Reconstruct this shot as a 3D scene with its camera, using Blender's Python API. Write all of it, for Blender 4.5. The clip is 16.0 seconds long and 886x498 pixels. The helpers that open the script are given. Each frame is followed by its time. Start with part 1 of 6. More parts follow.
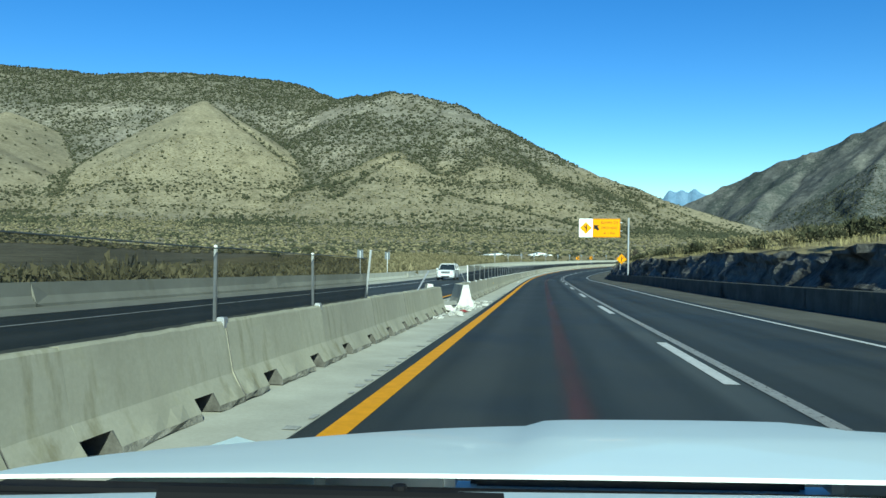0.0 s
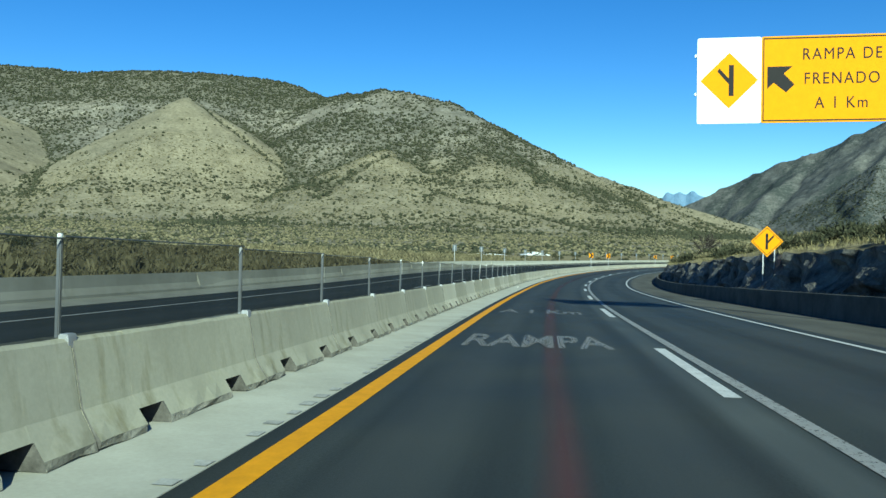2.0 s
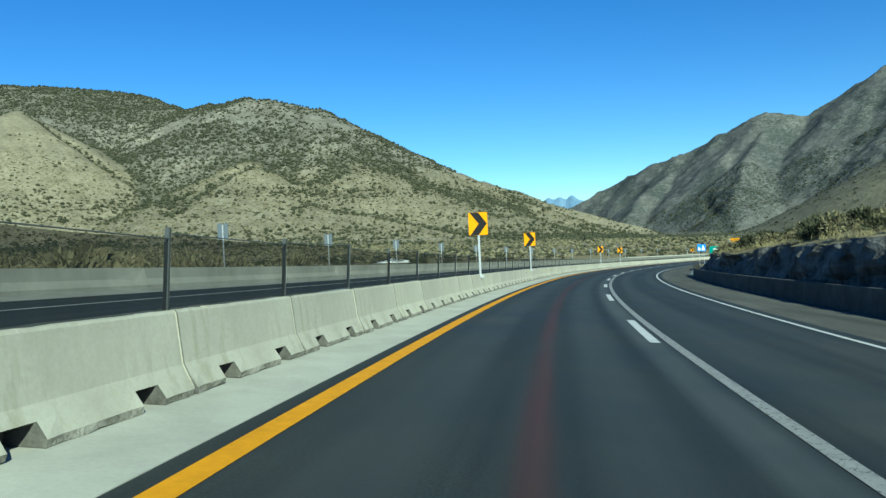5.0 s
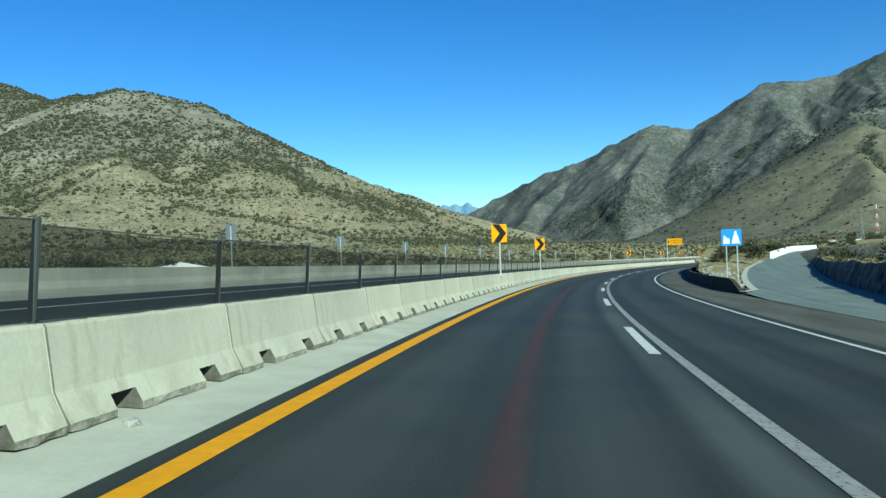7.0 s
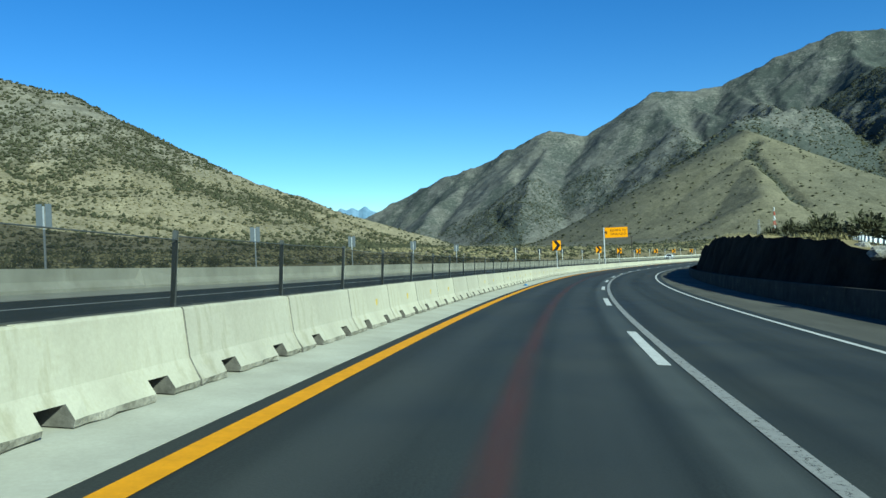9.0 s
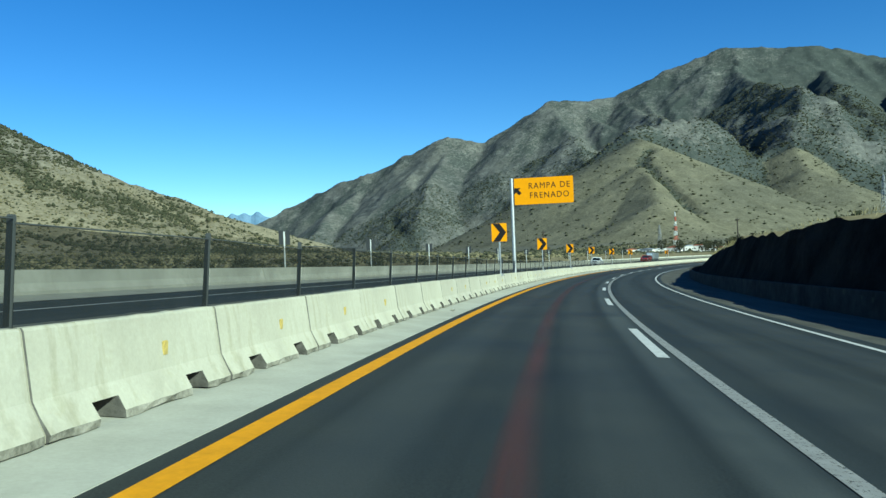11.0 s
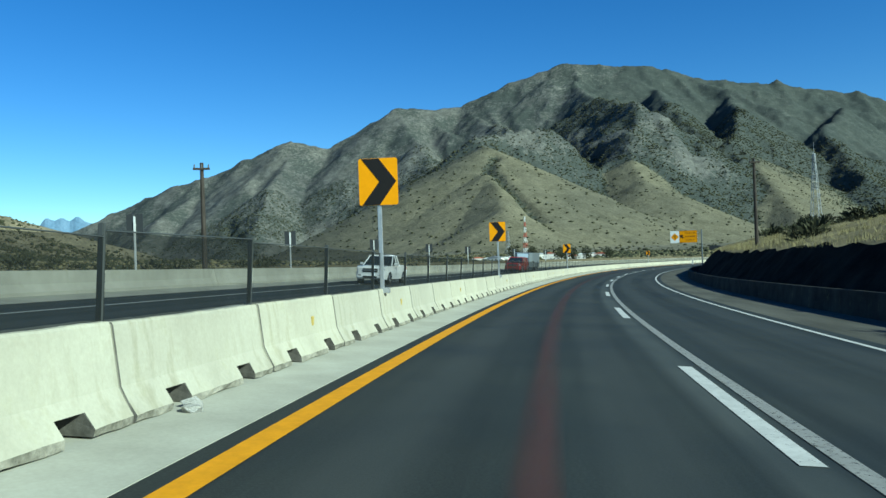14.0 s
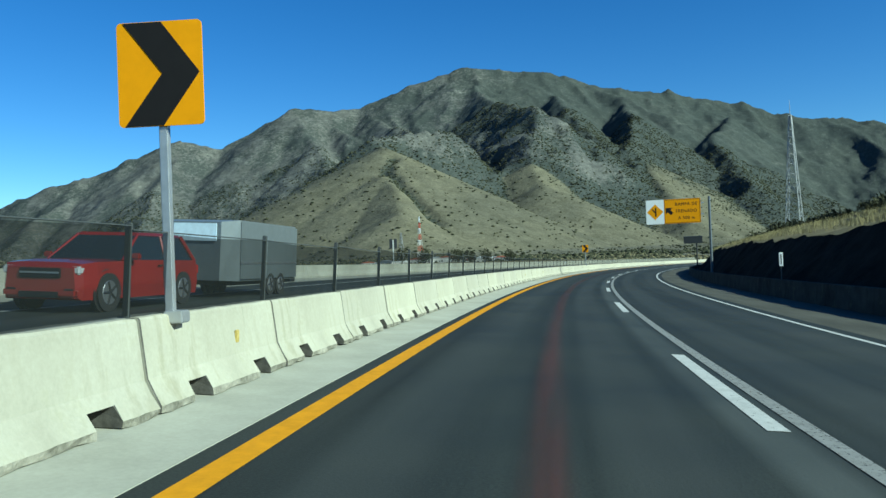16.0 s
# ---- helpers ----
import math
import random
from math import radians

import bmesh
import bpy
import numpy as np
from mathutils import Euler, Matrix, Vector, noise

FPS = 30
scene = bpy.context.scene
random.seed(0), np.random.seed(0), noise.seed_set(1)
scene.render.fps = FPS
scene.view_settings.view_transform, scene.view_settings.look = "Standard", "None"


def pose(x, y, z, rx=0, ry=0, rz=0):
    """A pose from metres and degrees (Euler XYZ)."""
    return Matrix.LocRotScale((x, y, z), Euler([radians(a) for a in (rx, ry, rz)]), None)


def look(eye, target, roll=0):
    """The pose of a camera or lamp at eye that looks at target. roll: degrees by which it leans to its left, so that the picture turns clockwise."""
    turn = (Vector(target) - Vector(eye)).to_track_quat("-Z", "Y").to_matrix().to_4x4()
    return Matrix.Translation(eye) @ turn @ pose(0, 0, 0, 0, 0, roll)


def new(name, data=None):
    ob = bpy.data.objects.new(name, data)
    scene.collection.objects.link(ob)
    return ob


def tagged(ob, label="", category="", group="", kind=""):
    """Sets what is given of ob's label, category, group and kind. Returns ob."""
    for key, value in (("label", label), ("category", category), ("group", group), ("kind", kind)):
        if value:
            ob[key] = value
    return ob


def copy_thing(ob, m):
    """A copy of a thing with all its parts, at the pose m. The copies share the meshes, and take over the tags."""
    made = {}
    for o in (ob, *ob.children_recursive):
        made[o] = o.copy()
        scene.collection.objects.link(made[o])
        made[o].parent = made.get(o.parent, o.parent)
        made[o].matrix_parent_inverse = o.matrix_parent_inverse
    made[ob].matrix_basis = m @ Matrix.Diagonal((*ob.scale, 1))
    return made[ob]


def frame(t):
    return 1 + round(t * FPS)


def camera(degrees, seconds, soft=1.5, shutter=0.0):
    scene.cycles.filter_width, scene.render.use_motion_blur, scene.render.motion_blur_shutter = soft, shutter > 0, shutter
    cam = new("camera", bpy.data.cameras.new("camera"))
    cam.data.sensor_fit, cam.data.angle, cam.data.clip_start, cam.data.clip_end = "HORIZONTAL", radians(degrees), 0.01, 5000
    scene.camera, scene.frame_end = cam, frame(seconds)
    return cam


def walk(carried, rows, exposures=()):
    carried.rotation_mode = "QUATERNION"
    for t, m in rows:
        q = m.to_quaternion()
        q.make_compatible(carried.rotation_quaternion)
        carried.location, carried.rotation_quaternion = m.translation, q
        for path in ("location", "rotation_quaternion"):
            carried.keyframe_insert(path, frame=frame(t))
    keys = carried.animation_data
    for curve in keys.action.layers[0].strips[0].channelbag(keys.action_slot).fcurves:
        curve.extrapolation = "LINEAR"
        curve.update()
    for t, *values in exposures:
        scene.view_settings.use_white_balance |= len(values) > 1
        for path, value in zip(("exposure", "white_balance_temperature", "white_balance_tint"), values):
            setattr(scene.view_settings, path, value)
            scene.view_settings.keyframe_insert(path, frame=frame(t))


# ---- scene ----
cam = camera(60.04, 16.0, soft=1.5)
PATH = [
    (0.0, 0.000, 0.000, 1.200, -1.388, -0.349, -1.133),
    (0.5, 2.628, 17.278, 0.291, -1.360, -0.256, -1.167),
    (1.0, 5.272, 34.554, -0.603, -1.290, -0.214, -1.236),
    (1.5, 7.928, 51.830, -1.463, -1.146, -0.092, -1.251),
    (2.0, 10.606, 69.103, -2.297, -1.132, -0.275, -1.415),
    (2.5, 13.384, 86.361, -3.135, -1.156, 0.078, -1.946),
    (3.0, 16.398, 103.579, -3.972, -1.093, 0.606, -2.982),
    (3.5, 19.775, 120.732, -4.743, -0.749, 1.591, -4.358),
    (4.0, 23.626, 137.789, -5.426, -0.535, 2.340, -6.123),
    (4.5, 28.015, 154.717, -6.051, -0.364, 2.734, -7.960),
    (5.0, 32.955, 171.494, -6.630, -0.236, 2.773, -9.867),
    (5.5, 38.459, 188.097, -7.176, -0.147, 2.609, -11.814),
    (6.0, 44.524, 204.503, -7.700, -0.092, 2.396, -13.766),
    (6.5, 51.143, 220.694, -8.212, -0.067, 2.285, -15.693),
    (7.0, 58.296, 236.656, -8.721, -0.072, 2.276, -17.594),
    (7.5, 65.988, 252.365, -9.240, -0.120, 2.261, -19.576),
    (8.0, 74.206, 267.806, -9.760, -0.079, 2.420, -21.460),
    (8.5, 82.926, 282.970, -10.263, -0.011, 2.330, -23.332),
    (9.0, 92.119, 297.851, -10.751, 0.011, 2.330, -25.089),
    (9.5, 101.788, 312.429, -11.231, 0.055, 2.116, -27.032),
    (10.0, 111.942, 326.674, -11.684, 0.179, 2.184, -28.924),
    (10.5, 122.557, 340.579, -12.106, 0.244, 2.216, -30.785),
    (11.0, 133.615, 354.136, -12.519, 0.250, 2.211, -32.617),
    (11.5, 145.099, 367.333, -12.933, 0.238, 2.189, -34.446),
    (12.0, 157.001, 380.155, -13.348, 0.250, 2.169, -36.299),
    (12.5, 169.316, 392.580, -13.751, 0.328, 2.173, -38.204),
    (13.0, 182.044, 404.584, -14.116, 0.471, 2.198, -40.160),
    (13.5, 195.195, 416.123, -14.456, 0.497, 2.175, -42.288),
    (14.0, 208.717, 427.226, -14.780, 0.575, 2.058, -43.919),
    (14.5, 222.576, 437.905, -15.110, 0.467, 2.057, -45.850),
    (15.0, 236.770, 448.135, -15.439, 0.597, 2.146, -47.581),
    (15.5, 251.272, 457.924, -15.726, 0.711, 2.256, -49.389),
    (16.0, 266.080, 467.245, -16.000, 0.687, 2.225, -51.235),
]
walk(cam, [(t, pose(x, y, z, 90 + pitch, roll, yaw)) for t, x, y, z, pitch, roll, yaw in PATH], exposures=[(0, 0.86, 5850, -22), (8, 0.87, 5850, -22), (16, 0.78, 5750, -22)])

# ---------------------------------------------------------------- light
SUN_TO = Vector((0.131, -0.991, 0.56)).normalized()
world = bpy.data.worlds.new("sky")
scene.world = world
world.use_nodes = True
wn, wl = world.node_tree.nodes, world.node_tree.links
sky = wn.new("ShaderNodeTexSky")
sky.sky_type = "NISHITA"
sky.sun_disc = False
sky.sun_elevation = math.asin(SUN_TO.z)
sky.sun_rotation = math.atan2(SUN_TO.x, SUN_TO.y)
sky.altitude = 1900
sky.air_density, sky.dust_density, sky.ozone_density = 1.0, 0.25, 3.3
deep = wn.new("ShaderNodeHueSaturation")
deep.inputs["Saturation"].default_value = 1.27
deep.inputs["Hue"].default_value = 0.514
wl.new(sky.outputs[0], deep.inputs["Color"])
wl.new(deep.outputs[0], wn["Background"].inputs[0])
wn["Background"].inputs[1].default_value = 0.083
sun = new("sun", bpy.data.lights.new("sun", "SUN"))
sun.data.energy, sun.data.angle, sun.data.color = 4.8, radians(0.53), (1.0, 0.95, 0.86)
sun.matrix_world = look(SUN_TO * 100, (0, 0, 0))

# ---------------------------------------------------------------- materials


def material(name):
    m = bpy.data.materials.new(name)
    m.use_nodes = True
    n = m.node_tree.nodes
    return m, n, m.node_tree.links, n["Principled BSDF"]


def ramp(n, l, src, stops):
    r = n.new("ShaderNodeValToRGB")
    e = r.color_ramp.elements
    while len(e) < len(stops):
        e.new(0.5)
    for k, (p, c) in enumerate(stops):
        e[k].position = p
        e[k].color = (*c, 1) if len(c) == 3 else c
    l.new(src, r.inputs[0])
    return r.outputs[0]


def noise_tex(n, l, scale, detail=5, rough=0.6, coord=None, stretch=None, kind="Object"):
    tc = n.new("ShaderNodeTexCoord")
    src = tc.outputs[kind]
    if stretch:
        mp = n.new("ShaderNodeMapping")
        mp.inputs["Scale"].default_value = stretch
        l.new(src, mp.inputs[0])
        src = mp.outputs[0]
    t = n.new("ShaderNodeTexNoise")
    t.inputs["Scale"].default_value = scale
    t.inputs["Detail"].default_value = detail
    t.inputs["Roughness"].default_value = rough
    l.new(src, t.inputs["Vector"])
    return t.outputs["Fac"]


def mix(n, l, a, b, fac, mode="MIX"):
    m = n.new("ShaderNodeMix")
    m.data_type, m.blend_type = "RGBA", mode
    for sock, v in ((m.inputs[0], fac), (m.inputs[6], a), (m.inputs[7], b)):
        if hasattr(v, "is_linked"):
            l.new(v, sock)
        else:
            sock.default_value = (*v, 1) if isinstance(v, tuple) else v
    return m.outputs[2]


def bump(n, l, b, height, strength=0.3, distance=0.02):
    k = n.new("ShaderNodeBump")
    k.inputs["Strength"].default_value = strength
    k.inputs["Distance"].default_value = distance
    l.new(height, k.inputs["Height"])
    l.new(k.outputs[0], b.inputs["Normal"])


def surface(name, dark, light, scale, rough=0.85, fine=None, bumps=0.3, dist=0.01, metal=0.0, stretch=None, kind="Object", spread=(0.35, 0.65), per_object=0.0, spec=0.12):
    """Two-scale colour variation, grain and fine relief."""
    m, n, l, b = material(name)
    f = noise_tex(n, l, scale, 6, 0.65, stretch=stretch, kind=kind)
    c = ramp(n, l, f, [(spread[0], dark), (spread[1], light)])
    g = noise_tex(n, l, fine or scale * 12, 4, 0.7, kind=kind)
    c = mix(n, l, c, ramp(n, l, g, [(0.3, (0.72, 0.72, 0.72)), (0.7, (1.12, 1.12, 1.12))]), 0.8, "MULTIPLY")
    if per_object:
        oi = n.new("ShaderNodeObjectInfo")
        lo, hi = 1 - per_object, 1 + per_object
        c = mix(n, l, c, ramp(n, l, oi.outputs["Random"], [(0, (lo, lo, lo)), (1, (hi, hi, hi))]), 1.0, "MULTIPLY")
    l.new(c, b.inputs["Base Color"])
    b.inputs["Roughness"].default_value = rough
    b.inputs["Metallic"].default_value = metal
    b.inputs["Specular IOR Level"].default_value = spec
    bump(n, l, b, g, bumps, dist)
    return m


def asphalt(name, lanes, base=0.05):
    """Worn asphalt: grain, long streaks, paler wheel tracks and an old grey line trace."""
    m, n, l, b = material(name)
    long_streak = noise_tex(n, l, 1.0, 5, 0.6, stretch=(0.05, 2.2, 1), kind="UV")
    blot = noise_tex(n, l, 0.35, 4, 0.6, kind="UV")
    grain = noise_tex(n, l, 42.0, 3, 0.75, kind="UV")
    c = ramp(n, l, long_streak, [(0.3, (base * 0.66, base * 0.77, base * 0.72)), (0.72, (base * 1.16, base * 1.34, base * 1.26))])
    c = mix(n, l, c, ramp(n, l, blot, [(0.35, (0.82, 0.84, 0.86)), (0.7, (1.15, 1.13, 1.1))]), 1.0, "MULTIPLY")
    c = mix(n, l, c, ramp(n, l, grain, [(0.3, (0.6, 0.6, 0.6)), (0.75, (1.35, 1.35, 1.33))]), 0.9, "MULTIPLY")
    tc = n.new("ShaderNodeTexCoord")
    sep = n.new("ShaderNodeSeparateXYZ")
    l.new(tc.outputs["UV"], sep.inputs[0])
    for centre, half, gain in lanes:
        d = n.new("ShaderNodeMath")
        d.operation = "SUBTRACT"
        d.inputs[1].default_value = centre
        l.new(sep.outputs[1], d.inputs[0])
        a = n.new("ShaderNodeMath")
        a.operation = "ABSOLUTE"
        l.new(d.outputs[0], a.inputs[0])
        q = n.new("ShaderNodeMapRange")
        q.inputs[1].default_value, q.inputs[2].default_value = half * 0.4, half
        q.inputs[3].default_value, q.inputs[4].default_value = 1.0, 0.0
        l.new(a.outputs[0], q.inputs[0])
        w = n.new("ShaderNodeMath")
        w.operation = "MULTIPLY"
        l.new(q.outputs[0], w.inputs[0])
        l.new(blot, w.inputs[1])
        c = mix(n, l, c, (gain, gain * 1.1, gain * 1.05), w.outputs[0])
    l.new(c, b.inputs["Base Color"])
    b.inputs["Specular IOR Level"].default_value = 0.2
    r = ramp(n, l, blot, [(0.3, (0.66, 0.66, 0.66)), (0.7, (0.82, 0.82, 0.82))])
    l.new(r, b.inputs["Roughness"])
    bump(n, l, b, grain, 0.35, 0.006)
    return m


def worn_paint(name, colour, holes=0.45):
    """Road paint, worn through to the asphalt in specks."""
    m, n, l, b = material(name)
    f = noise_tex(n, l, 5.0, 6, 0.75, kind="UV")
    c = ramp(n, l, f, [(0.3, tuple(v * 0.72 for v in colour)), (0.65, colour)])
    l.new(c, b.inputs["Base Color"])
    b.inputs["Roughness"].default_value = 0.7
    b.inputs["Specular IOR Level"].default_value = 0.15
    g = noise_tex(n, l, 16.0, 5, 0.8, kind="UV")
    a = ramp(n, l, g, [(holes - 0.1, (0.25, 0.25, 0.25)), (holes, (1, 1, 1))])
    l.new(a, b.inputs["Alpha"])
    return m


def stain(name, colour, strength, scale, stretch, centre, half):
    """A thin stain on the road: colour with an uneven, see-through edge."""
    m, n, l, b = material(name)
    b.inputs["Base Color"].default_value = (*colour, 1)
    b.inputs["Roughness"].default_value = 0.7
    f = noise_tex(n, l, scale, 5, 0.7, stretch=stretch, kind="UV")
    tc = n.new("ShaderNodeTexCoord")
    sep = n.new("ShaderNodeSeparateXYZ")
    l.new(tc.outputs["UV"], sep.inputs[0])
    a = ramp(n, l, f, [(0.3, (strength * 0.25,) * 3), (0.7, (strength,) * 3)])
    off = n.new("ShaderNodeMath")
    off.operation = "SUBTRACT"
    off.inputs[1].default_value = centre
    l.new(sep.outputs[1], off.inputs[0])
    away = n.new("ShaderNodeMath")
    away.operation = "ABSOLUTE"
    l.new(off.outputs[0], away.inputs[0])
    fade = n.new("ShaderNodeMapRange")
    fade.interpolation_type = "SMOOTHSTEP"
    fade.inputs[1].default_value, fade.inputs[2].default_value = 0.02, half
    fade.inputs[3].default_value, fade.inputs[4].default_value = 1.0, 0.0
    l.new(away.outputs[0], fade.inputs[0])
    l.new(mix(n, l, (0.0, 0.0, 0.0), a, fade.outputs[0]), b.inputs["Alpha"])
    return m


def concrete(name, dark, light, streaks=0.4, per_object=0.07):
    """Weathered concrete: cloudy tone, faint runs of dirt from the top, blotches of lichen, pores."""
    m, n, l, b = material(name)
    f = noise_tex(n, l, 1.1, 6, 0.6)
    c = ramp(n, l, f, [(0.3, dark), (0.7, light)])
    if streaks:
        s = noise_tex(n, l, 3.4, 5, 0.6, stretch=(1.6, 1.6, 0.14))
        patch = ramp(n, l, noise_tex(n, l, 0.55, 3, 0.5), [(0.42, (0, 0, 0)), (0.62, (streaks, streaks, streaks))])
        c = mix(n, l, c, mix(n, l, (1.0, 1.0, 1.0), ramp(n, l, s, [(0.36, (0.5, 0.47, 0.33)), (0.5, (1.0, 1.0, 1.0))]), patch), 1.0, "MULTIPLY")
        lichen = noise_tex(n, l, 2.3, 6, 0.7)
        c = mix(n, l, c, (0.24, 0.23, 0.13), ramp(n, l, lichen, [(0.57, (0, 0, 0)), (0.72, (0.3, 0.3, 0.3))]))
    g = noise_tex(n, l, 26, 4, 0.75)
    c = mix(n, l, c, ramp(n, l, g, [(0.3, (0.88, 0.88, 0.88)), (0.7, (1.05, 1.05, 1.05))]), 0.8, "MULTIPLY")
    oi = n.new("ShaderNodeObjectInfo")
    lo, hi = 1 - per_object, 1 + per_object
    c = mix(n, l, c, ramp(n, l, oi.outputs["Random"], [(0, (lo, lo, lo)), (1, (hi, hi, hi * 0.97))]), 1.0, "MULTIPLY")
    l.new(c, b.inputs["Base Color"])
    b.inputs["Roughness"].default_value = 0.9
    b.inputs["Specular IOR Level"].default_value = 0.05
    bump(n, l, b, g, 0.2, 0.004)
    return m


def plain(name, colour, rough=0.5, metal=0.0, coat=0.0, variation=0.12, scale=6.0, spec=0.5):
    m, n, l, b = material(name)
    f = noise_tex(n, l, scale, 5, 0.7)
    lo, hi = tuple(v * (1 - variation) for v in colour), tuple(min(1, v * (1 + variation)) for v in colour)
    l.new(ramp(n, l, f, [(0.3, lo), (0.7, hi)]), b.inputs["Base Color"])
    b.inputs["Roughness"].default_value, b.inputs["Metallic"].default_value = rough, metal
    b.inputs["Coat Weight"].default_value = coat
    b.inputs["Specular IOR Level"].default_value = spec
    return m


def net_material(name):
    """Dark woven screen: half of the light goes through."""
    m, n, l, b = material(name)
    b.inputs["Base Color"].default_value = (0.012, 0.014, 0.014, 1)
    b.inputs["Roughness"].default_value = 1.0
    b.inputs["Specular IOR Level"].default_value = 0.05
    f = noise_tex(n, l, 0.9, 4, 0.6)
    l.new(ramp(n, l, f, [(0.3, (0.56, 0.56, 0.56)), (0.7, (0.7, 0.7, 0.7))]), b.inputs["Alpha"])
    return m


def hillside(name, grass_dark, grass_light, rock_dark, rock_light, scrub, relief, grain=0.8, bushy=0.3):
    """Dry grass on the smooth spurs, broken rock and dark scrub elsewhere, scrub crowding the gullies."""
    m, n, l, b = material(name)
    big = noise_tex(n, l, 0.004, 7, 0.6)
    mid = noise_tex(n, l, 0.025, 7, 0.7)
    fine = noise_tex(n, l, 0.16, 6, 0.75)
    crag = noise_tex(n, l, 0.03, 9, 0.66)
    grass = ramp(n, l, mid, [(0.36, grass_dark), (0.6, grass_light)])
    tc = n.new("ShaderNodeTexCoord")
    tilt = n.new("ShaderNodeMapping")
    tilt.inputs["Rotation"].default_value = (0.35, -0.3, 0.2)
    tilt.inputs["Scale"].default_value = (0.35, 0.35, 2.4)
    l.new(tc.outputs["Object"], tilt.inputs[0])
    beds = n.new("ShaderNodeTexNoise")
    beds.inputs["Scale"].default_value, beds.inputs["Detail"].default_value, beds.inputs["Roughness"].default_value = 0.02, 7, 0.68
    l.new(tilt.outputs[0], beds.inputs["Vector"])
    rock = ramp(n, l, crag, [(0.3, tuple(v * 0.85 for v in rock_dark)), (0.46, rock_dark), (0.62, rock_light), (0.78, tuple(min(1, v * 1.12) for v in rock_light))])
    ledge = ramp(n, l, beds.outputs["Fac"], [(0.4, (0.8, 0.8, 0.8)), (0.6, (1.04, 1.04, 1.04)), (0.66, (1.5, 1.48, 1.42))])
    rock = mix(n, l, rock, ledge, 0.7, "MULTIPLY")
    at = n.new("ShaderNodeAttribute")
    at.attribute_name = "cover"
    sep = n.new("ShaderNodeSeparateColor")
    l.new(at.outputs["Color"], sep.inputs[0])
    c = mix(n, l, rock, grass, sep.outputs[0])
    c = mix(n, l, c, ramp(n, l, big, [(0.35, (0.82, 0.83, 0.85)), (0.65, (1.1, 1.08, 1.04))]), 1.0, "MULTIPLY")
    c = mix(n, l, c, ramp(n, l, fine, [(0.34, (0.6, 0.61, 0.6)), (0.6, (1.14, 1.14, 1.14))]), grain, "MULTIPLY")
    speck = noise_tex(n, l, 0.075, 5, 0.78)
    ms = n.new("ShaderNodeMath")
    ms.operation = "MULTIPLY_ADD"
    ms.inputs[1].default_value, ms.inputs[2].default_value = 0.42, -0.28
    l.new(sep.outputs[1], ms.inputs[0])
    ad = n.new("ShaderNodeMath")
    ad.operation = "ADD"
    l.new(ms.outputs[0], ad.inputs[0])
    l.new(speck, ad.inputs[1])
    c = mix(n, l, c, scrub, ramp(n, l, ad.outputs[0], [(0.45, (0, 0, 0)), (0.56, (bushy, bushy, bushy))]))
    l.new(c, b.inputs["Base Color"])
    b.inputs["Roughness"].default_value = 1.0
    b.inputs["Specular IOR Level"].default_value = 0.05
    lump = n.new("ShaderNodeMath")
    lump.operation = "MULTIPLY_ADD"
    lump.inputs[1].default_value = 0.14
    l.new(fine, lump.inputs[0])
    l.new(crag, lump.inputs[2])
    bump(n, l, b, lump.outputs[0], 1.0, relief)
    return m


def leafy(name, dark, light):
    m, n, l, b = material(name)
    g = n.new("ShaderNodeNewGeometry")
    l.new(ramp(n, l, g.outputs["Random Per Island"], [(0.0, dark), (1.0, light)]), b.inputs["Base Color"])
    b.inputs["Roughness"].default_value = 0.9
    b.inputs["Specular IOR Level"].default_value = 0.15
    return m


M_ROAD = asphalt("asphalt", [(-1.0, 0.45, 0.042), (0.75, 0.45, 0.042), (1.62, 0.3, 0.075), (2.9, 0.5, 0.044), (4.6, 0.5, 0.042)], 0.029)
M_OPP = asphalt("asphalt_far_side", [(-5.3, 0.5, 0.05), (-9.0, 0.5, 0.05)], 0.036)
M_SHOULDER = surface("gritty_shoulder", (0.055, 0.055, 0.047), (0.1, 0.098, 0.084), 0.5, 0.95, 30, 0.4, 0.01, stretch=(0.3, 1.2, 1), kind="UV")
M_RAMP = asphalt("exit_asphalt", [], 0.15)
M_GUTTER = concrete("gutter_concrete", (0.31, 0.305, 0.26), (0.41, 0.405, 0.35), 0)
M_BARRIER = concrete("precast_concrete", (0.31, 0.297, 0.24), (0.405, 0.392, 0.325))
# darker olive copy with stronger streaks, for the first stretch of barriers
M_BARRIER_DARK = concrete("darker_precast_concrete", (0.24, 0.232, 0.18), (0.33, 0.32, 0.255), 0.6)
M_BARRIER_FAR = concrete("cast_concrete", (0.34, 0.335, 0.285), (0.42, 0.415, 0.36), 0.25)
# near-black tone holds the deep shade on the wall past the side road
M_SHADED_WALL = concrete("deep_shade_concrete", (0.028, 0.027, 0.024), (0.07, 0.068, 0.06))
# also below bare concrete's tone, for the shaded face of the first wall
M_WALL = concrete("weathered_shaded_concrete", (0.07, 0.068, 0.06), (0.13, 0.127, 0.112))
M_BROKEN = surface("broken_concrete", (0.42, 0.42, 0.39), (0.64, 0.63, 0.6), 6, 0.95, 40, 0.8, 0.03)
M_YELLOW = worn_paint("yellow_road_paint", (0.6, 0.27, 0.006), 0.3)
M_WHITE = worn_paint("white_road_paint", (0.48, 0.48, 0.46), 0.42)
M_OLDWHITE = worn_paint("old_white_road_paint", (0.24, 0.24, 0.23), 0.46)
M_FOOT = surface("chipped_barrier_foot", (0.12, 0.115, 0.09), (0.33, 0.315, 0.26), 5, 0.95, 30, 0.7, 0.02)
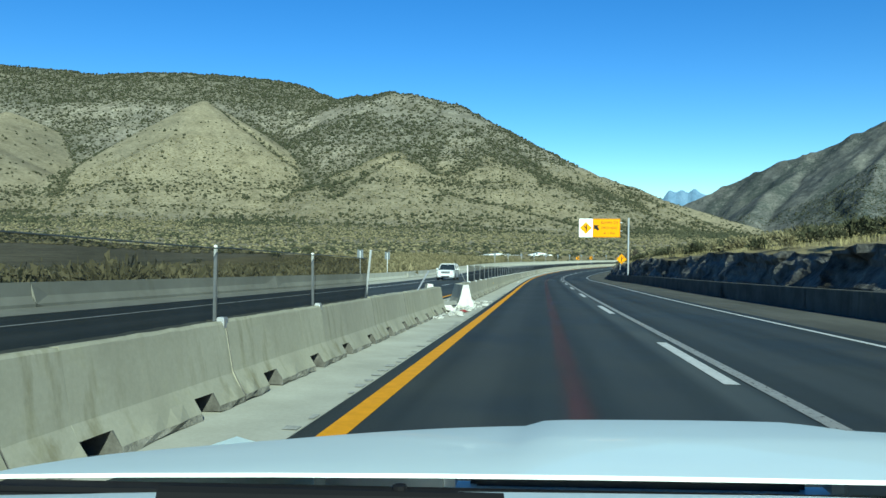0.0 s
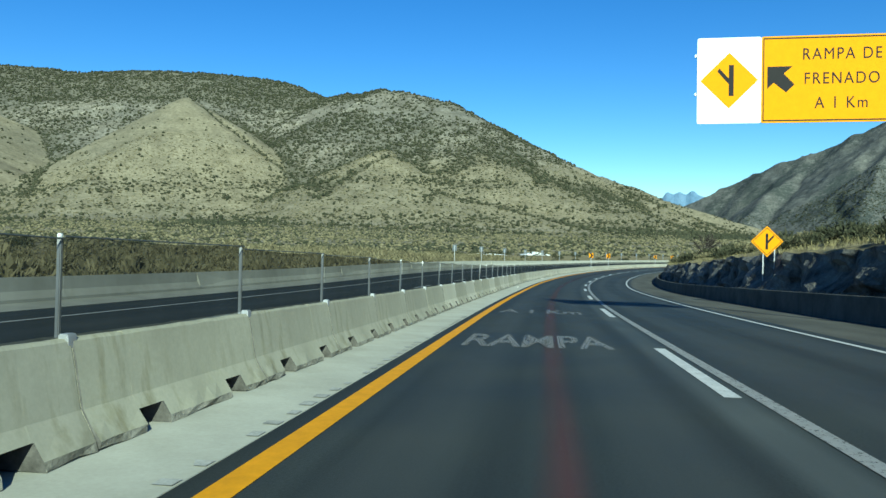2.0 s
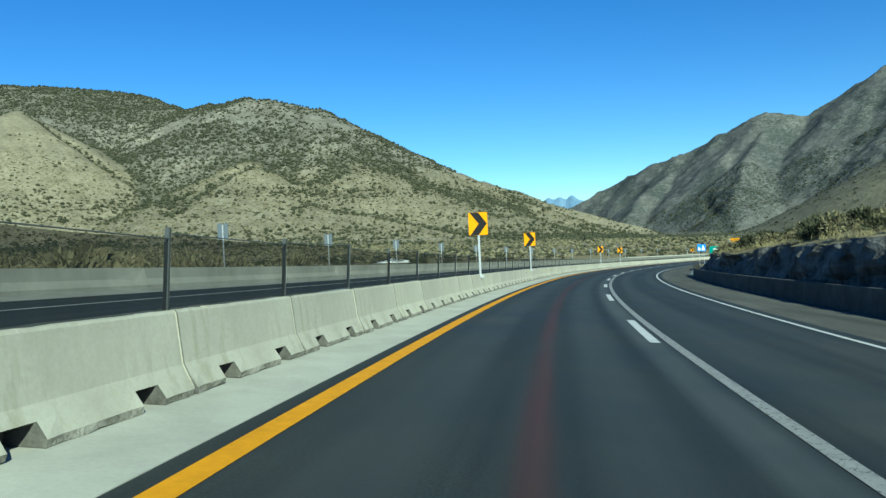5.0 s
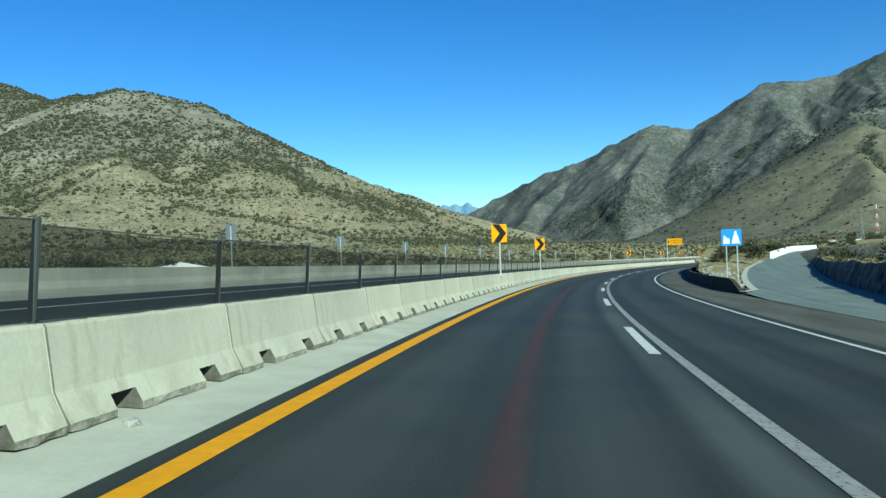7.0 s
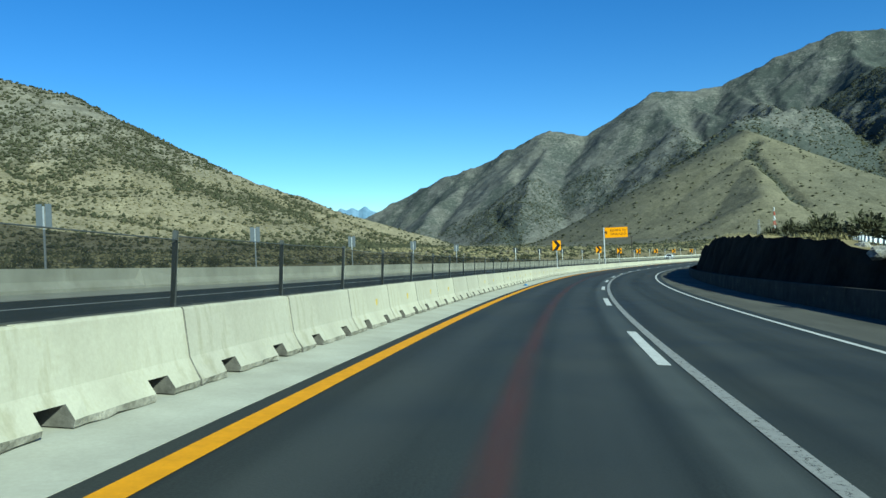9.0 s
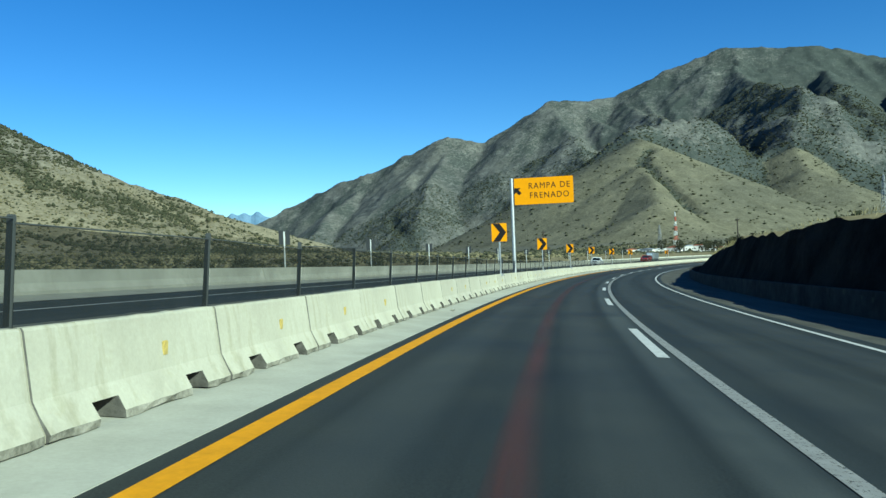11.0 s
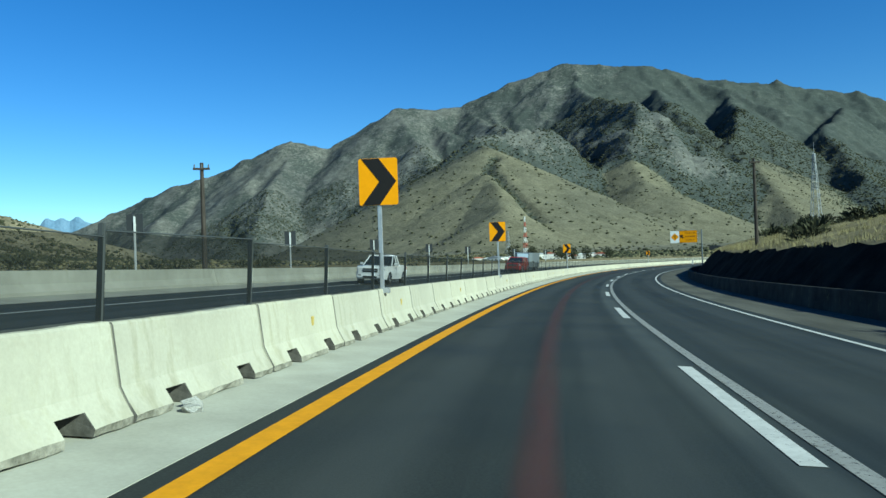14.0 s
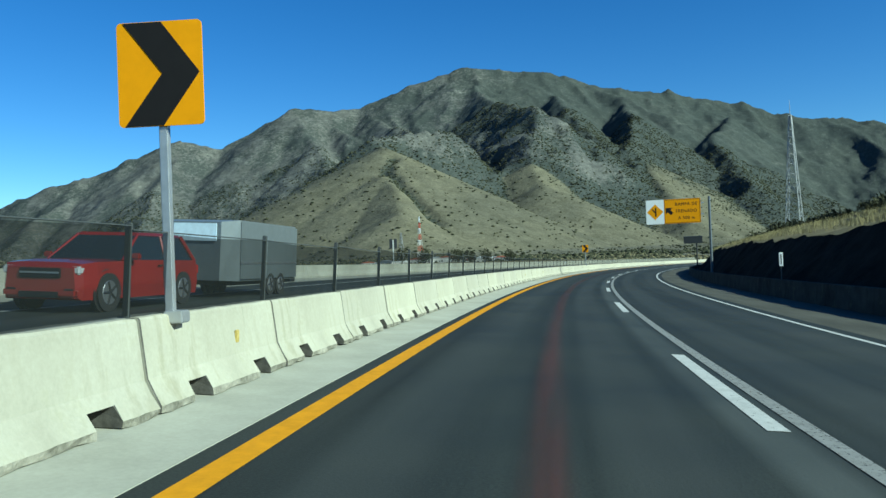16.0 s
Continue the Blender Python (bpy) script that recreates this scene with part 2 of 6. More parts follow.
M_RECESS_DARK = surface("dark_recess_concrete", (0.05, 0.048, 0.042), (0.13, 0.125, 0.11), 4, 0.95, 30)
M_FADED = plain("faded_yellow_plastic", (0.4, 0.31, 0.09), 0.7, 0, 0, 0.3, 20)
M_GHOST = worn_paint("worn_lettering", (0.17, 0.17, 0.165), 0.52)
M_RED = stain("red_stain", (0.13, 0.037, 0.032), 0.36, 1.0, (0.25, 5, 1), 0.02, 0.21)
M_STEEL = plain("galvanised_steel", (0.46, 0.47, 0.48), 0.45, 0.7)
M_POST = plain("dark_post_paint", (0.05, 0.055, 0.055), 0.6)
M_POSTLIGHT = plain("grey_post_paint", (0.55, 0.56, 0.55), 0.5)
M_NET = net_material("screen_net")
M_SIGNYELLOW = plain("yellow_sign_sheeting", (0.66, 0.27, 0.002), 0.7, 0, 0.0, 0.06, spec=0.1)
M_SIGNWHITE = plain("white_sign_sheeting", (0.7, 0.71, 0.7), 0.5, 0, 0.0, 0.05, spec=0.2)
M_BLACK = plain("black_sign_film", (0.012, 0.011, 0.011), 0.6, spec=0.15)
M_SIGNBLUE = plain("blue_sign_sheeting", (0.03, 0.2, 0.62), 0.4, 0, 0, 0.06)
M_SIGNGREEN = plain("green_sign_sheeting", (0.01, 0.2, 0.16), 0.4, 0, 0, 0.08)
M_SIGNBACK = plain("sign_back", (0.1, 0.115, 0.13), 0.5, 0.2)
M_WOOD = surface("weathered_pole_wood", (0.03, 0.026, 0.022), (0.07, 0.06, 0.052), 3, 0.9, stretch=(4, 4, 0.3))

# ---------------------------------------------------------------- the road's line
# every 35 m along the road: x, y, z of the lane centre and the bank in degrees
ALIGN = [
    (0.32, -0.05, 0.001, -0.25),
    (5.46, 34.53, -1.803, -0.01),
    (10.71, 69.09, -3.497, 0.03),
    (16.44, 103.57, -5.173, 1.31),
    (23.56, 137.80, -6.624, 3.44),
    (32.80, 171.54, -7.821, 4.07),
    (44.30, 204.59, -8.887, 3.70),
    (58.00, 236.79, -9.903, 3.58),
    (73.88, 267.98, -10.939, 3.72),
    (91.78, 298.07, -11.928, 3.63),
    (111.67, 326.88, -12.866, 3.48),
    (133.40, 354.32, -13.703, 3.51),
    (156.84, 380.31, -14.537, 3.47),
    (181.93, 404.71, -15.308, 3.50),
    (208.63, 427.33, -15.974, 3.36),
    (236.71, 448.22, -16.635, 3.45),
    (266.04, 467.31, -17.197, 3.52),
]
SPACING, BEFORE, AFTER = 35.0, 3, 16


def stations():
    a = [np.array(r) for r in ALIGN]
    first = [a[0] + (a[0] - a[1]) * k for k in range(BEFORE, 0, -1)]
    d = a[-1] - a[-2]
    heading = math.atan2(-d[0], d[1]) + radians(0.0)
    p, more = a[-1], []
    for k in range(AFTER):
        heading -= radians(3.7)
        p = p + np.array((-math.sin(heading) * SPACING, math.cos(heading) * SPACING, -0.45, 0))
        more.append(p)
    return np.array(first + a + more)


ST = stations()
S_FIRST = -SPACING * BEFORE


def axes(s):
    """Lane centre, forward, right (banked) and up (banked) at s metres along the road."""
    u = (s - S_FIRST) / SPACING
    i = min(max(int(math.floor(u)), 1), len(ST) - 3)
    f = u - i
    a, b, c, d = ST[i - 1], ST[i], ST[i + 1], ST[i + 2]
    p = 0.5 * (2 * b + (c - a) * f + (2 * a - 5 * b + 4 * c - d) * f * f + (3 * b - a - 3 * c + d) * f ** 3)
    v = 0.5 * ((c - a) + 2 * (2 * a - 5 * b + 4 * c - d) * f + 3 * (3 * b - a - 3 * c + d) * f * f)
    ahead = Vector((v[0], v[1], v[2])).normalized()
    flat = Vector((v[0], v[1], 0)).normalized()
    right = Vector((flat.y, -flat.x, 0))
    bank = radians(p[3])
    r = right * math.cos(bank) - Vector((0, 0, 1)) * math.sin(bank)
    return Vector(p[:3]), ahead, r, r.cross(ahead)


def place(s, lat, h=0.0):
    c, a, r, u = axes(s)
    return c + r * lat + u * h


def road_pose(s, lat, h=0.0, upright=False, turn=0.0):
    """A pose on the road: local x to the right, y ahead, z up."""
    c, a, r, u = axes(s)
    p = c + r * lat + u * h
    if upright:
        a = Vector((a.x, a.y, 0)).normalized()
        r, u = Vector((a.y, -a.x, 0)), Vector((0, 0, 1))
    m = Matrix((r, a, u)).transposed().to_4x4()
    m.translation = p
    return m @ Matrix.Rotation(radians(turn), 4, "Z")


# ---------------------------------------------------------------- mesh helpers


def mesh_from(name, verts, faces, mat, uvs=None, smooth=False):
    me = bpy.data.meshes.new(name)
    me.from_pydata([tuple(v) for v in verts], [], faces)
    me.materials.append(mat)
    if uvs is not None:
        lay = me.uv_layers.new(name="UVMap")
        idx = np.empty(len(me.loops), np.int32)
        me.loops.foreach_get("vertex_index", idx)
        lay.data.foreach_set("uv", np.asarray(uvs, np.float32)[idx].ravel())
    if smooth:
        me.polygons.foreach_set("use_smooth", [True] * len(me.polygons))
    me.update()
    return me


def sweep(name, profile, s0, s1, step, mat, shift=None):
    """A strip along the road; profile: (lat, height) from left to right. shift(s, k) -> (dlat, dh) for point k."""
    n = max(1, round((s1 - s0) / step))
    verts, uvs, faces, m = [], [], [], len(profile)
    for i in range(n + 1):
        s = s0 + (s1 - s0) * i / n
        c, a, r, u = axes(s)
        for k, (lat, h) in enumerate(profile):
            if shift:
                dl, dh = shift(s, k)
                lat, h = lat + dl, h + dh
            verts.append(c + r * lat + u * h)
            uvs.append((s, lat))
    for i in range(n):
        for k in range(m - 1):
            q = i * m + k
            faces.append((q, q + 1, q + m + 1, q + m))
    return mesh_from(name, verts, faces, mat, uvs)


def boxes(parts):
    """Vertices and faces of boxes (cx, cy, cz, sx, sy, sz)."""
    v, f = [], []
    for cx, cy, cz, sx, sy, sz in parts:
        b = len(v)
        for dz in (-0.5, 0.5):
            for dx, dy in ((-0.5, -0.5), (0.5, -0.5), (0.5, 0.5), (-0.5, 0.5)):
                v.append((cx + dx * sx, cy + dy * sy, cz + dz * sz))
        f += [tuple(b + i for i in q) for q in ((3, 2, 1, 0), (4, 5, 6, 7), (0, 1, 5, 4), (1, 2, 6, 5), (2, 3, 7, 6), (3, 0, 4, 7))]
    return v, f


def box_mesh(name, cx, cy, cz, sx, sy, sz, mat, bevel=0.0):
    bm = bmesh.new()
    v, f = boxes([(cx, cy, cz, sx, sy, sz)])
    vs = [bm.verts.new(p) for p in v]
    for q in f:
        bm.faces.new([vs[i] for i in q])
    if bevel:
        bmesh.ops.bevel(bm, geom=bm.edges[:], offset=bevel, segments=2, affect="EDGES")
    me = bpy.data.meshes.new(name)
    bm.to_mesh(me)
    bm.free()
    me.materials.append(mat)
    return me


def tube_mesh(name, a, b, r0, r1, mat, sides=10):
    """A round, tapered bar from a to b."""
    a, b = Vector(a), Vector(b)
    z = (b - a).normalized()
    x = z.orthogonal().normalized()
    y = z.cross(x)
    v, f = [], []
    for p, r in ((a, r0), (b, r1)):
        for k in range(sides):
            t = 2 * math.pi * k / sides
            v.append(p + x * math.cos(t) * r + y * math.sin(t) * r)
    for k in range(sides):
        j = (k + 1) % sides
        f.append((k, j, sides + j, sides + k))
    f.append(tuple(range(sides - 1, -1, -1)))
    f.append(tuple(range(sides, 2 * sides)))
    return mesh_from(name, v, f, mat)


def prism_mesh(name, outline, y0, y1, mat, bevel=0.0):
    """An outline in x, z pulled from y0 to y1."""
    n = len(outline)
    v = [(x, y0, z) for x, z in outline] + [(x, y1, z) for x, z in outline]
    f = [tuple(range(n)), tuple(range(2 * n - 1, n - 1, -1))]
    f += [(i, n + i, n + (i + 1) % n, (i + 1) % n) for i in range(n)]
    bm = bmesh.new()
    vs = [bm.verts.new(p) for p in v]
    for q in f:
        bm.faces.new([vs[i] for i in q])
    bmesh.ops.recalc_face_normals(bm, faces=bm.faces)
    if bevel:
        bmesh.ops.bevel(bm, geom=bm.edges[:], offset=bevel, segments=2, affect="EDGES")
    me = bpy.data.meshes.new(name)
    bm.to_mesh(me)
    bm.free()
    me.materials.append(mat)
    return me


def thing(name, m, label, category, group="", kind=""):
    ob = new(name)
    ob.empty_display_size = 0.2
    ob.matrix_world = m
    return tagged(ob, label, category, group, kind)


def part(name, me, parent, label=""):
    ob = new(name, me)
    ob.parent = parent
    return tagged(ob, label)


def structure(name, me, label, category):
    return tagged(new(name, me), label, category, kind="structure")


# ---------------------------------------------------------------- carriageways
S_A, S_B = -70.0, 930.0
road = structure("road", sweep("road", [(-2.1, 0.0), (-1, 0), (1, 0), (3, 0), (5.75, 0.0)], S_A, S_B, 3, M_ROAD), "dark grey worn asphalt road with painted lane lines", "road")
structure("road_shoulder", sweep("road_shoulder", [(5.75, 0.0), (7.2, -0.01), (8.9, -0.02)], S_A, S_B, 3, M_SHOULDER), "gritty grey-brown road shoulder beside the wall", "shoulder")
structure("gutter", sweep("gutter", [(-3.75, 0.03), (-3.0, 0.025), (-2.09, 0.006), (-2.09, -0.05)], S_A, S_B, 3, M_GUTTER), "pale concrete gutter strip along the median barrier", "gutter")
road_2 = structure("road_2", sweep("road_2", [(-12.9, -0.02), (-10, 0), (-7.4, 0), (-4.2, 0.0)], S_A, S_B, 3, M_OPP), "dark asphalt carriageway for the oncoming traffic", "road")
structure("gutter_2", sweep("gutter_2", [(-14.9, 0.04), (-12.9, -0.012)], S_A, S_B, 3, M_GUTTER), "pale concrete gutter beyond the oncoming lanes", "gutter")
structure("gutter_3", sweep("gutter_3", [(-4.2, 0.004), (-3.75, 0.03)], S_A, S_B, 3, M_GUTTER), "pale concrete gutter on the oncoming side", "gutter")


def line(name, parent, lat, width, s0, s1, mat, h=0.006, wave=0.0):
    w = width / 2
    me = sweep(name, [(lat - w, h), (lat + w, h)], s0, s1, 2.5, mat, (lambda s, k: (wave * math.sin(s * 0.05) + wave * 0.6 * math.sin(s * 0.021), 0)) if wave else None)
    return part(name, me, parent)


line("yellow_line", road, -1.81, 0.2, S_A, S_B, M_YELLOW)
line("solid_line", road, 1.98, 0.15, S_A, S_B, M_OLDWHITE)
line("edge_line", road, 5.32, 0.13, S_A, S_B, M_WHITE)
line("red_streak", road, 0.02, 0.44, S_A, 700, M_RED, 0.005, 0.06)
line("edge_line", road_2, -10.8, 0.15, S_A, S_B, M_WHITE)
line("yellow_line", road_2, -4.55, 0.16, S_A, S_B, M_YELLOW)
DASH_N, DASH_S = [-6, 0, 4, 23, 40, 62], [-74.5, 8.5, 64.0, 324.8, 566.0, 878.0]
for k in range(-5, 60):
    s = float(np.interp(k, DASH_N, DASH_S))
    line("dash_line", road, 1.72, 0.17, s, s + 4.9, M_WHITE)
    line("dash_line", road_2, -7.45, 0.16, s + 5, s + 9.9, M_WHITE)

# ---------------------------------------------------------------- median barrier and screen
SEG = 2.92
PROFILE = [(0.29, 0.0), (0.29, 0.06), (0.232, 0.165), (0.18, 0.26), (0.10, 0.69), (0.085, 0.71)]


def barrier_mesh(name, mat, seed):
    """A precast barrier: sloped faces, worn edges, two drain pockets in its foot."""
    rng = random.Random(seed)
    half = SEG / 2 - 0.001
    rows = [(-half, 2), (0.005 - half, 2), (0.011 - half, 0), (-1.3, 0), (-1.12, 0), (-0.87, 0), (-0.87, 1), (-0.54, 1), (-0.52, 0), (-0.33, 0), (-0.12, 0), (0.05, 0), (0.22, 0), (0.41, 0), (0.6, 0), (0.6, 1), (0.92, 1), (0.94, 0), (1.12, 0), (1.27, 0), (half - 0.011, 0), (half - 0.005, 2), (half, 2)]
    v, f = [], []
    n = 2 * len(PROFILE)
    for y, notch in rows:
        prof = [(0.02, 0.0), (0.05, 0.15)] + PROFILE[2:] if notch == 1 else [(x - 0.008, z) for x, z in PROFILE] if notch else PROFILE
        for x, z in list(prof) + [(-x, z) for x, z in reversed(prof if notch == 2 else PROFILE)]:
            chip = rng.uniform(-0.005, 0.003) if z > 0.6 else rng.uniform(-0.002, 0.002)
            worn = rng.uniform(-0.022, 0.008) if not notch and z < 0.1 else 0.0
            v.append((x + math.copysign(worn, x) + rng.uniform(-0.0008, 0.0008), y, z + (chip if 0.05 < z else 0.012 + worn * 0.6)))
    for i in range(len(rows) - 1):
        b = i * n
        f += [(b + q, b + (q + 1) % n, b + n + (q + 1) % n, b + n + q) for q in range(n)]
    f += [tuple(range(n - 1, -1, -1)), tuple((len(rows) - 1) * n + q for q in range(n))]
    me = mesh_from(name, v, f, mat)
    me.materials.append(M_RECESS_DARK)
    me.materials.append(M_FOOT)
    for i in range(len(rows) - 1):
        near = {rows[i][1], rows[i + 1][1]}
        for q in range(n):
            # drain pockets and joint ends take the darker material
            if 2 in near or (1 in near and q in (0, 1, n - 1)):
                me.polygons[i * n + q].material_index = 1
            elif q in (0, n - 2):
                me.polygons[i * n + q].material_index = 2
    return me


BARRIER_MESHES = [barrier_mesh("body", M_BARRIER, c) for c in range(8)]
DARKER_MESHES = [barrier_mesh("body", M_BARRIER_DARK, c) for c in range(6)]
POST_DARK = box_mesh("post", 0, 0, 0.315, 0.045, 0.045, 0.78, M_POST, 0.006)
POST_LIGHT = box_mesh("post", 0, 0, 0.3, 0.03, 0.03, 0.74, M_POSTLIGHT, 0.006)
CLAMP = box_mesh("clamp", 0.07, 0, -0.02, 0.07, 0.1, 0.1, M_STEEL, 0.008)


def net_panel():
    v, n = [], 8
    for i in range(n + 1):
        y = SEG * i / n
        v += [(0.03, y, -0.02), (0.035, y, 0.66 - 0.03 * math.sin(math.pi * i / n))]
    return mesh_from("net", v, [(2 * i, 2 * i + 2, 2 * i + 3, 2 * i + 1) for i in range(n)], M_NET)


NET = net_panel()
WIRE = tube_mesh("wire", (0.035, 0, 0.65), (0.035, SEG, 0.65), 0.006, 0.006, M_POST, 5)
REFLECTOR = box_mesh("reflector", 0.155, 0.35, 0.42, 0.025, 0.075, 0.12, M_FADED, 0.006)
GAP = (21.5, 26.4)
JOINT_N, JOINT_S = [-47, 0, 24, 47, 79, 97, 99, 117, 155, 163, 174, 189, 200, 300], [-132.2, 6.45, 77.45, 143.9, 235.6, 286.0, 291.4, 340.8, 443.2, 465.4, 495.05, 535.3, 565.3, 833.0]


def bar_lat(s):
    return float(np.interp(s, [0, 150, 230, 640], [-3.19, -3.2, -3.1, -3.1]))


rng = random.Random(7)
for k in range(-46, 300):
    s = float(np.interp(k, JOINT_N, JOINT_S))
    pitch_here = float(np.interp(k + 1, JOINT_N, JOINT_S)) - s
    if not GAP[0] < s + SEG / 2 < GAP[1]:
        m = road_pose(s + pitch_here / 2, bar_lat(s) + rng.uniform(-0.005, 0.005), 0.025 + rng.uniform(-0.006, 0.006)) @ Matrix.Rotation(radians(rng.uniform(-0.08, 0.08)), 4, "Z") @ Matrix.Diagonal((1, pitch_here / SEG, 1, 1))
        darker = rng.random() < float(np.interp(s, [70, 150], [1.0, 0.0]))
        b = thing("barrier", m, ("darker olive-grey" if darker else "precast pale grey") + " concrete median barrier with drain openings", "barrier", "median barriers")
        part("body", DARKER_MESHES[rng.randrange(6)] if darker else BARRIER_MESHES[rng.randrange(8)], b)
        if (325 < s < 640 and rng.random() < (0.75 if s < 480 else 0.3)) or 228 < s < 243 or 39 < s < 42:
            part("reflector", REFLECTOR, b, "small faded yellow reflector")
    near = s < 125
    if s < 780 and not 10.5 < s < 30:
        m = road_pose(s, bar_lat(s), 0.735) @ Matrix.Rotation(radians(rng.uniform(-1, 1)), 4, "X") @ Matrix.Rotation(radians(rng.uniform(-1.2, 1.2)), 4, "Y") @ Matrix.Diagonal((1, pitch_here / SEG, 1, 1))
        fence = thing("screen_fence", m, "slim " + ("pale grey" if near else "dark") + " post carrying dark see-through anti-glare net", "fence", "median screen")
        part("post", POST_LIGHT if near else POST_DARK, fence)
        part("net", NET, fence, "dark woven net")
        part("wire", WIRE, fence)
        if near:
            part("clamp", CLAMP, fence)

# ---------------------------------------------------------------- outer barriers
FAR_PROFILE = [(-0.32, -0.4), (-0.12, 0.72), (0.1, 0.72), (0.14, 0.34), (0.3, 0.12), (0.3, -0.4)]
WALL_PROFILE = [(-0.12, -0.3), (-0.10, 0.72), (-0.08, 0.74), (0.14, 0.74), (0.16, 0.72), (0.22, -0.3)]


def outer_wall(name, lat, profile, s0, s1, step, mat, label, taper=0.0):
    """Cast lengths of wall with a narrow joint between them."""
    s = s0
    while s < s1 - 0.1:
        e = min(s + step, s1)
        me = sweep(name, [(lat + x, z) for x, z in profile], s + 0.01, e - 0.01, 1.6, mat, (lambda q, k: (0, min(0, -(1 - (q - s0) / taper)) * max(0, profile[k][1]))) if taper and s - s0 < taper else None)
        bm = bmesh.new()
        bm.from_mesh(me)
        bmesh.ops.holes_fill(bm, edges=[x for x in bm.edges if x.is_boundary], sides=0)
        bmesh.ops.recalc_face_normals(bm, faces=bm.faces)
        bm.to_mesh(me)
        bm.free()
        tagged(new(name, me), label, "barrier", name + "s")
        s = e


outer_wall("outer_barrier", -14.75, FAR_PROFILE, -60, 820, 20, M_BARRIER_FAR, "low grey cast concrete barrier beyond the oncoming lanes")
outer_wall("roadside_wall", 8.75, WALL_PROFILE, -60, 252, 12.5, M_WALL, "low weathered shade-dark concrete wall below the rock cutting")
outer_wall("roadside_wall", 8.75, WALL_PROFILE, 286.5, 786.5, 12.5, M_SHADED_WALL, "low weathered shade-dark concrete wall below the rock cutting", 4.0)

# ---------------------------------------------------------------- land


def value_noise(x, y, seed):
    xi, yi = np.floor(x).astype(np.int64), np.floor(y).astype(np.int64)
    u, v = x - xi, y - yi
    u, v = u * u * u * (u * (u * 6 - 15) + 10), v * v * v * (v * (v * 6 - 15) + 10)

    def h(a, b):
        n = (a * 374761393 + b * 668265263 + seed * 974634777) & 0x7FFFFFFF
        n = ((n ^ (n >> 13)) * 1274126177) & 0x7FFFFFFF
        return ((n ^ (n >> 16)) & 0xFFFF) / 32767.5 - 1
    a = h(xi, yi) * (1 - u) + h(xi + 1, yi) * u
    b = h(xi, yi + 1) * (1 - u) + h(xi + 1, yi + 1) * u
    return a * (1 - v) + b * v


def fbm(x, y, scale, octaves, seed, gain=0.5, ridged=False):
    t, amp, fr, tot = 0.0, 1.0, 1.0 / scale, 0.0
    for o in range(octaves):
        c, s = math.cos(o * 0.9 + seed), math.sin(o * 0.9 + seed)
        q = value_noise((x * c - y * s) * fr, (x * s + y * c) * fr, seed * 31 + o)
        t = t + amp * ((1 - 2 * np.abs(q)) if ridged else q)
        tot += amp
        amp *= gain
        fr *= 2.03
    return t / tot


# crests (x, y, height); each group has the slope of its sides
LEFT_CREST = [(-2900, 1900, 560), (-1900, 2350, 545), (-1290, 2485, 512), (-1110, 2515, 505), (-806, 2525, 508), (-500, 2560, 498), (-270, 2330, 395), (-92, 2085, 374), (55, 1984, 330), (129, 1946, 268), (255, 1883, 212), (400, 1806, 134), (535, 1751, 72), (720, 1720, 15)]
LEFT_FACE = [[(-600, 2150, 345), (-518, 1799, 298), (-540, 1600, 190), (-560, 1400, 90)]]
LEFT_SPURS = [  # smooth grassy spurs in front of the crest
    [(-68, 1720, 180), (-74, 1600, 158), (-95, 1450, 98)],
    [(110, 1800, 196), (123, 1695, 172), (150, 1540, 105)],
    [(-1080, 2000, 300), (-1000, 1700, 190), (-980, 1450, 80)],
    [(-1700, 1800, 300), (-1600, 1300, 90)],
    [(270, 1790, 140), (330, 1680, 105), (370, 1560, 65)],
    [(430, 1760, 100), (500, 1640, 55)],
]
RIGHT_CREST = [(1500, 4480, 162), (1805, 4351, 324), (2060, 4000, 452), (2305, 3680, 590), (2451, 3555, 548), (2738, 3358, 757), (2878, 3310, 754), (3044, 3200, 757), (3203, 3060, 860), (3400, 2830, 964), (3690, 2497, 929), (3900, 2240, 854), (4157, 2047, 826), (4317, 1752, 746), (4400, 1452, 629), (4497, 1236, 622), (4500, 900, 512), (4400, 200, 482), (4200, -900, 532), (3800, -2200, 492)]
RIGHT_ARMS = [  # rocky arms that come down from it
    [(3044, 3150, 720), (2560, 2420, 480), (2178, 1984, 400), (1837, 1975, 340)],
    [(3400, 2780, 890), (3000, 2300, 650), (2653, 1917, 525), (2420, 1800, 390), (2254, 1701, 262)],
    [(3900, 2200, 790), (3300, 1850, 565), (2841, 1674, 365), (2600, 1450, 170)],
    [(4300, 1750, 690), (3558, 1600, 470), (3050, 1300, 210)],
    [(2738, 3330, 715), (2438, 2828, 438), (2180, 2480, 260), (1980, 2220, 110)],
    [(2305, 3640, 550), (1990, 3360, 340), (1740, 3020, 140)],
    [(2878, 3280, 700), (2640, 2700, 450), (2350, 2280, 290)],
    [(2060, 3980, 410), (1740, 3800, 240), (1500, 3550, 90)],
    [(3690, 2450, 850), (3150, 2080, 600), (2900, 1800, 420)],
]
RIGHT_SPURS = [
    [(1790, 1890, 290), (1705, 1802, 270), (1560, 1640, 185), (1330, 1420, 70)],
    [(2254, 1701, 258), (2150, 1600, 180), (1980, 1450, 70)],
    [(2841, 1600, 300), (2560, 1400, 150), (2350, 1250, 60)],
    [(1500, 2050, 120), (1380, 1900, 60)],
]


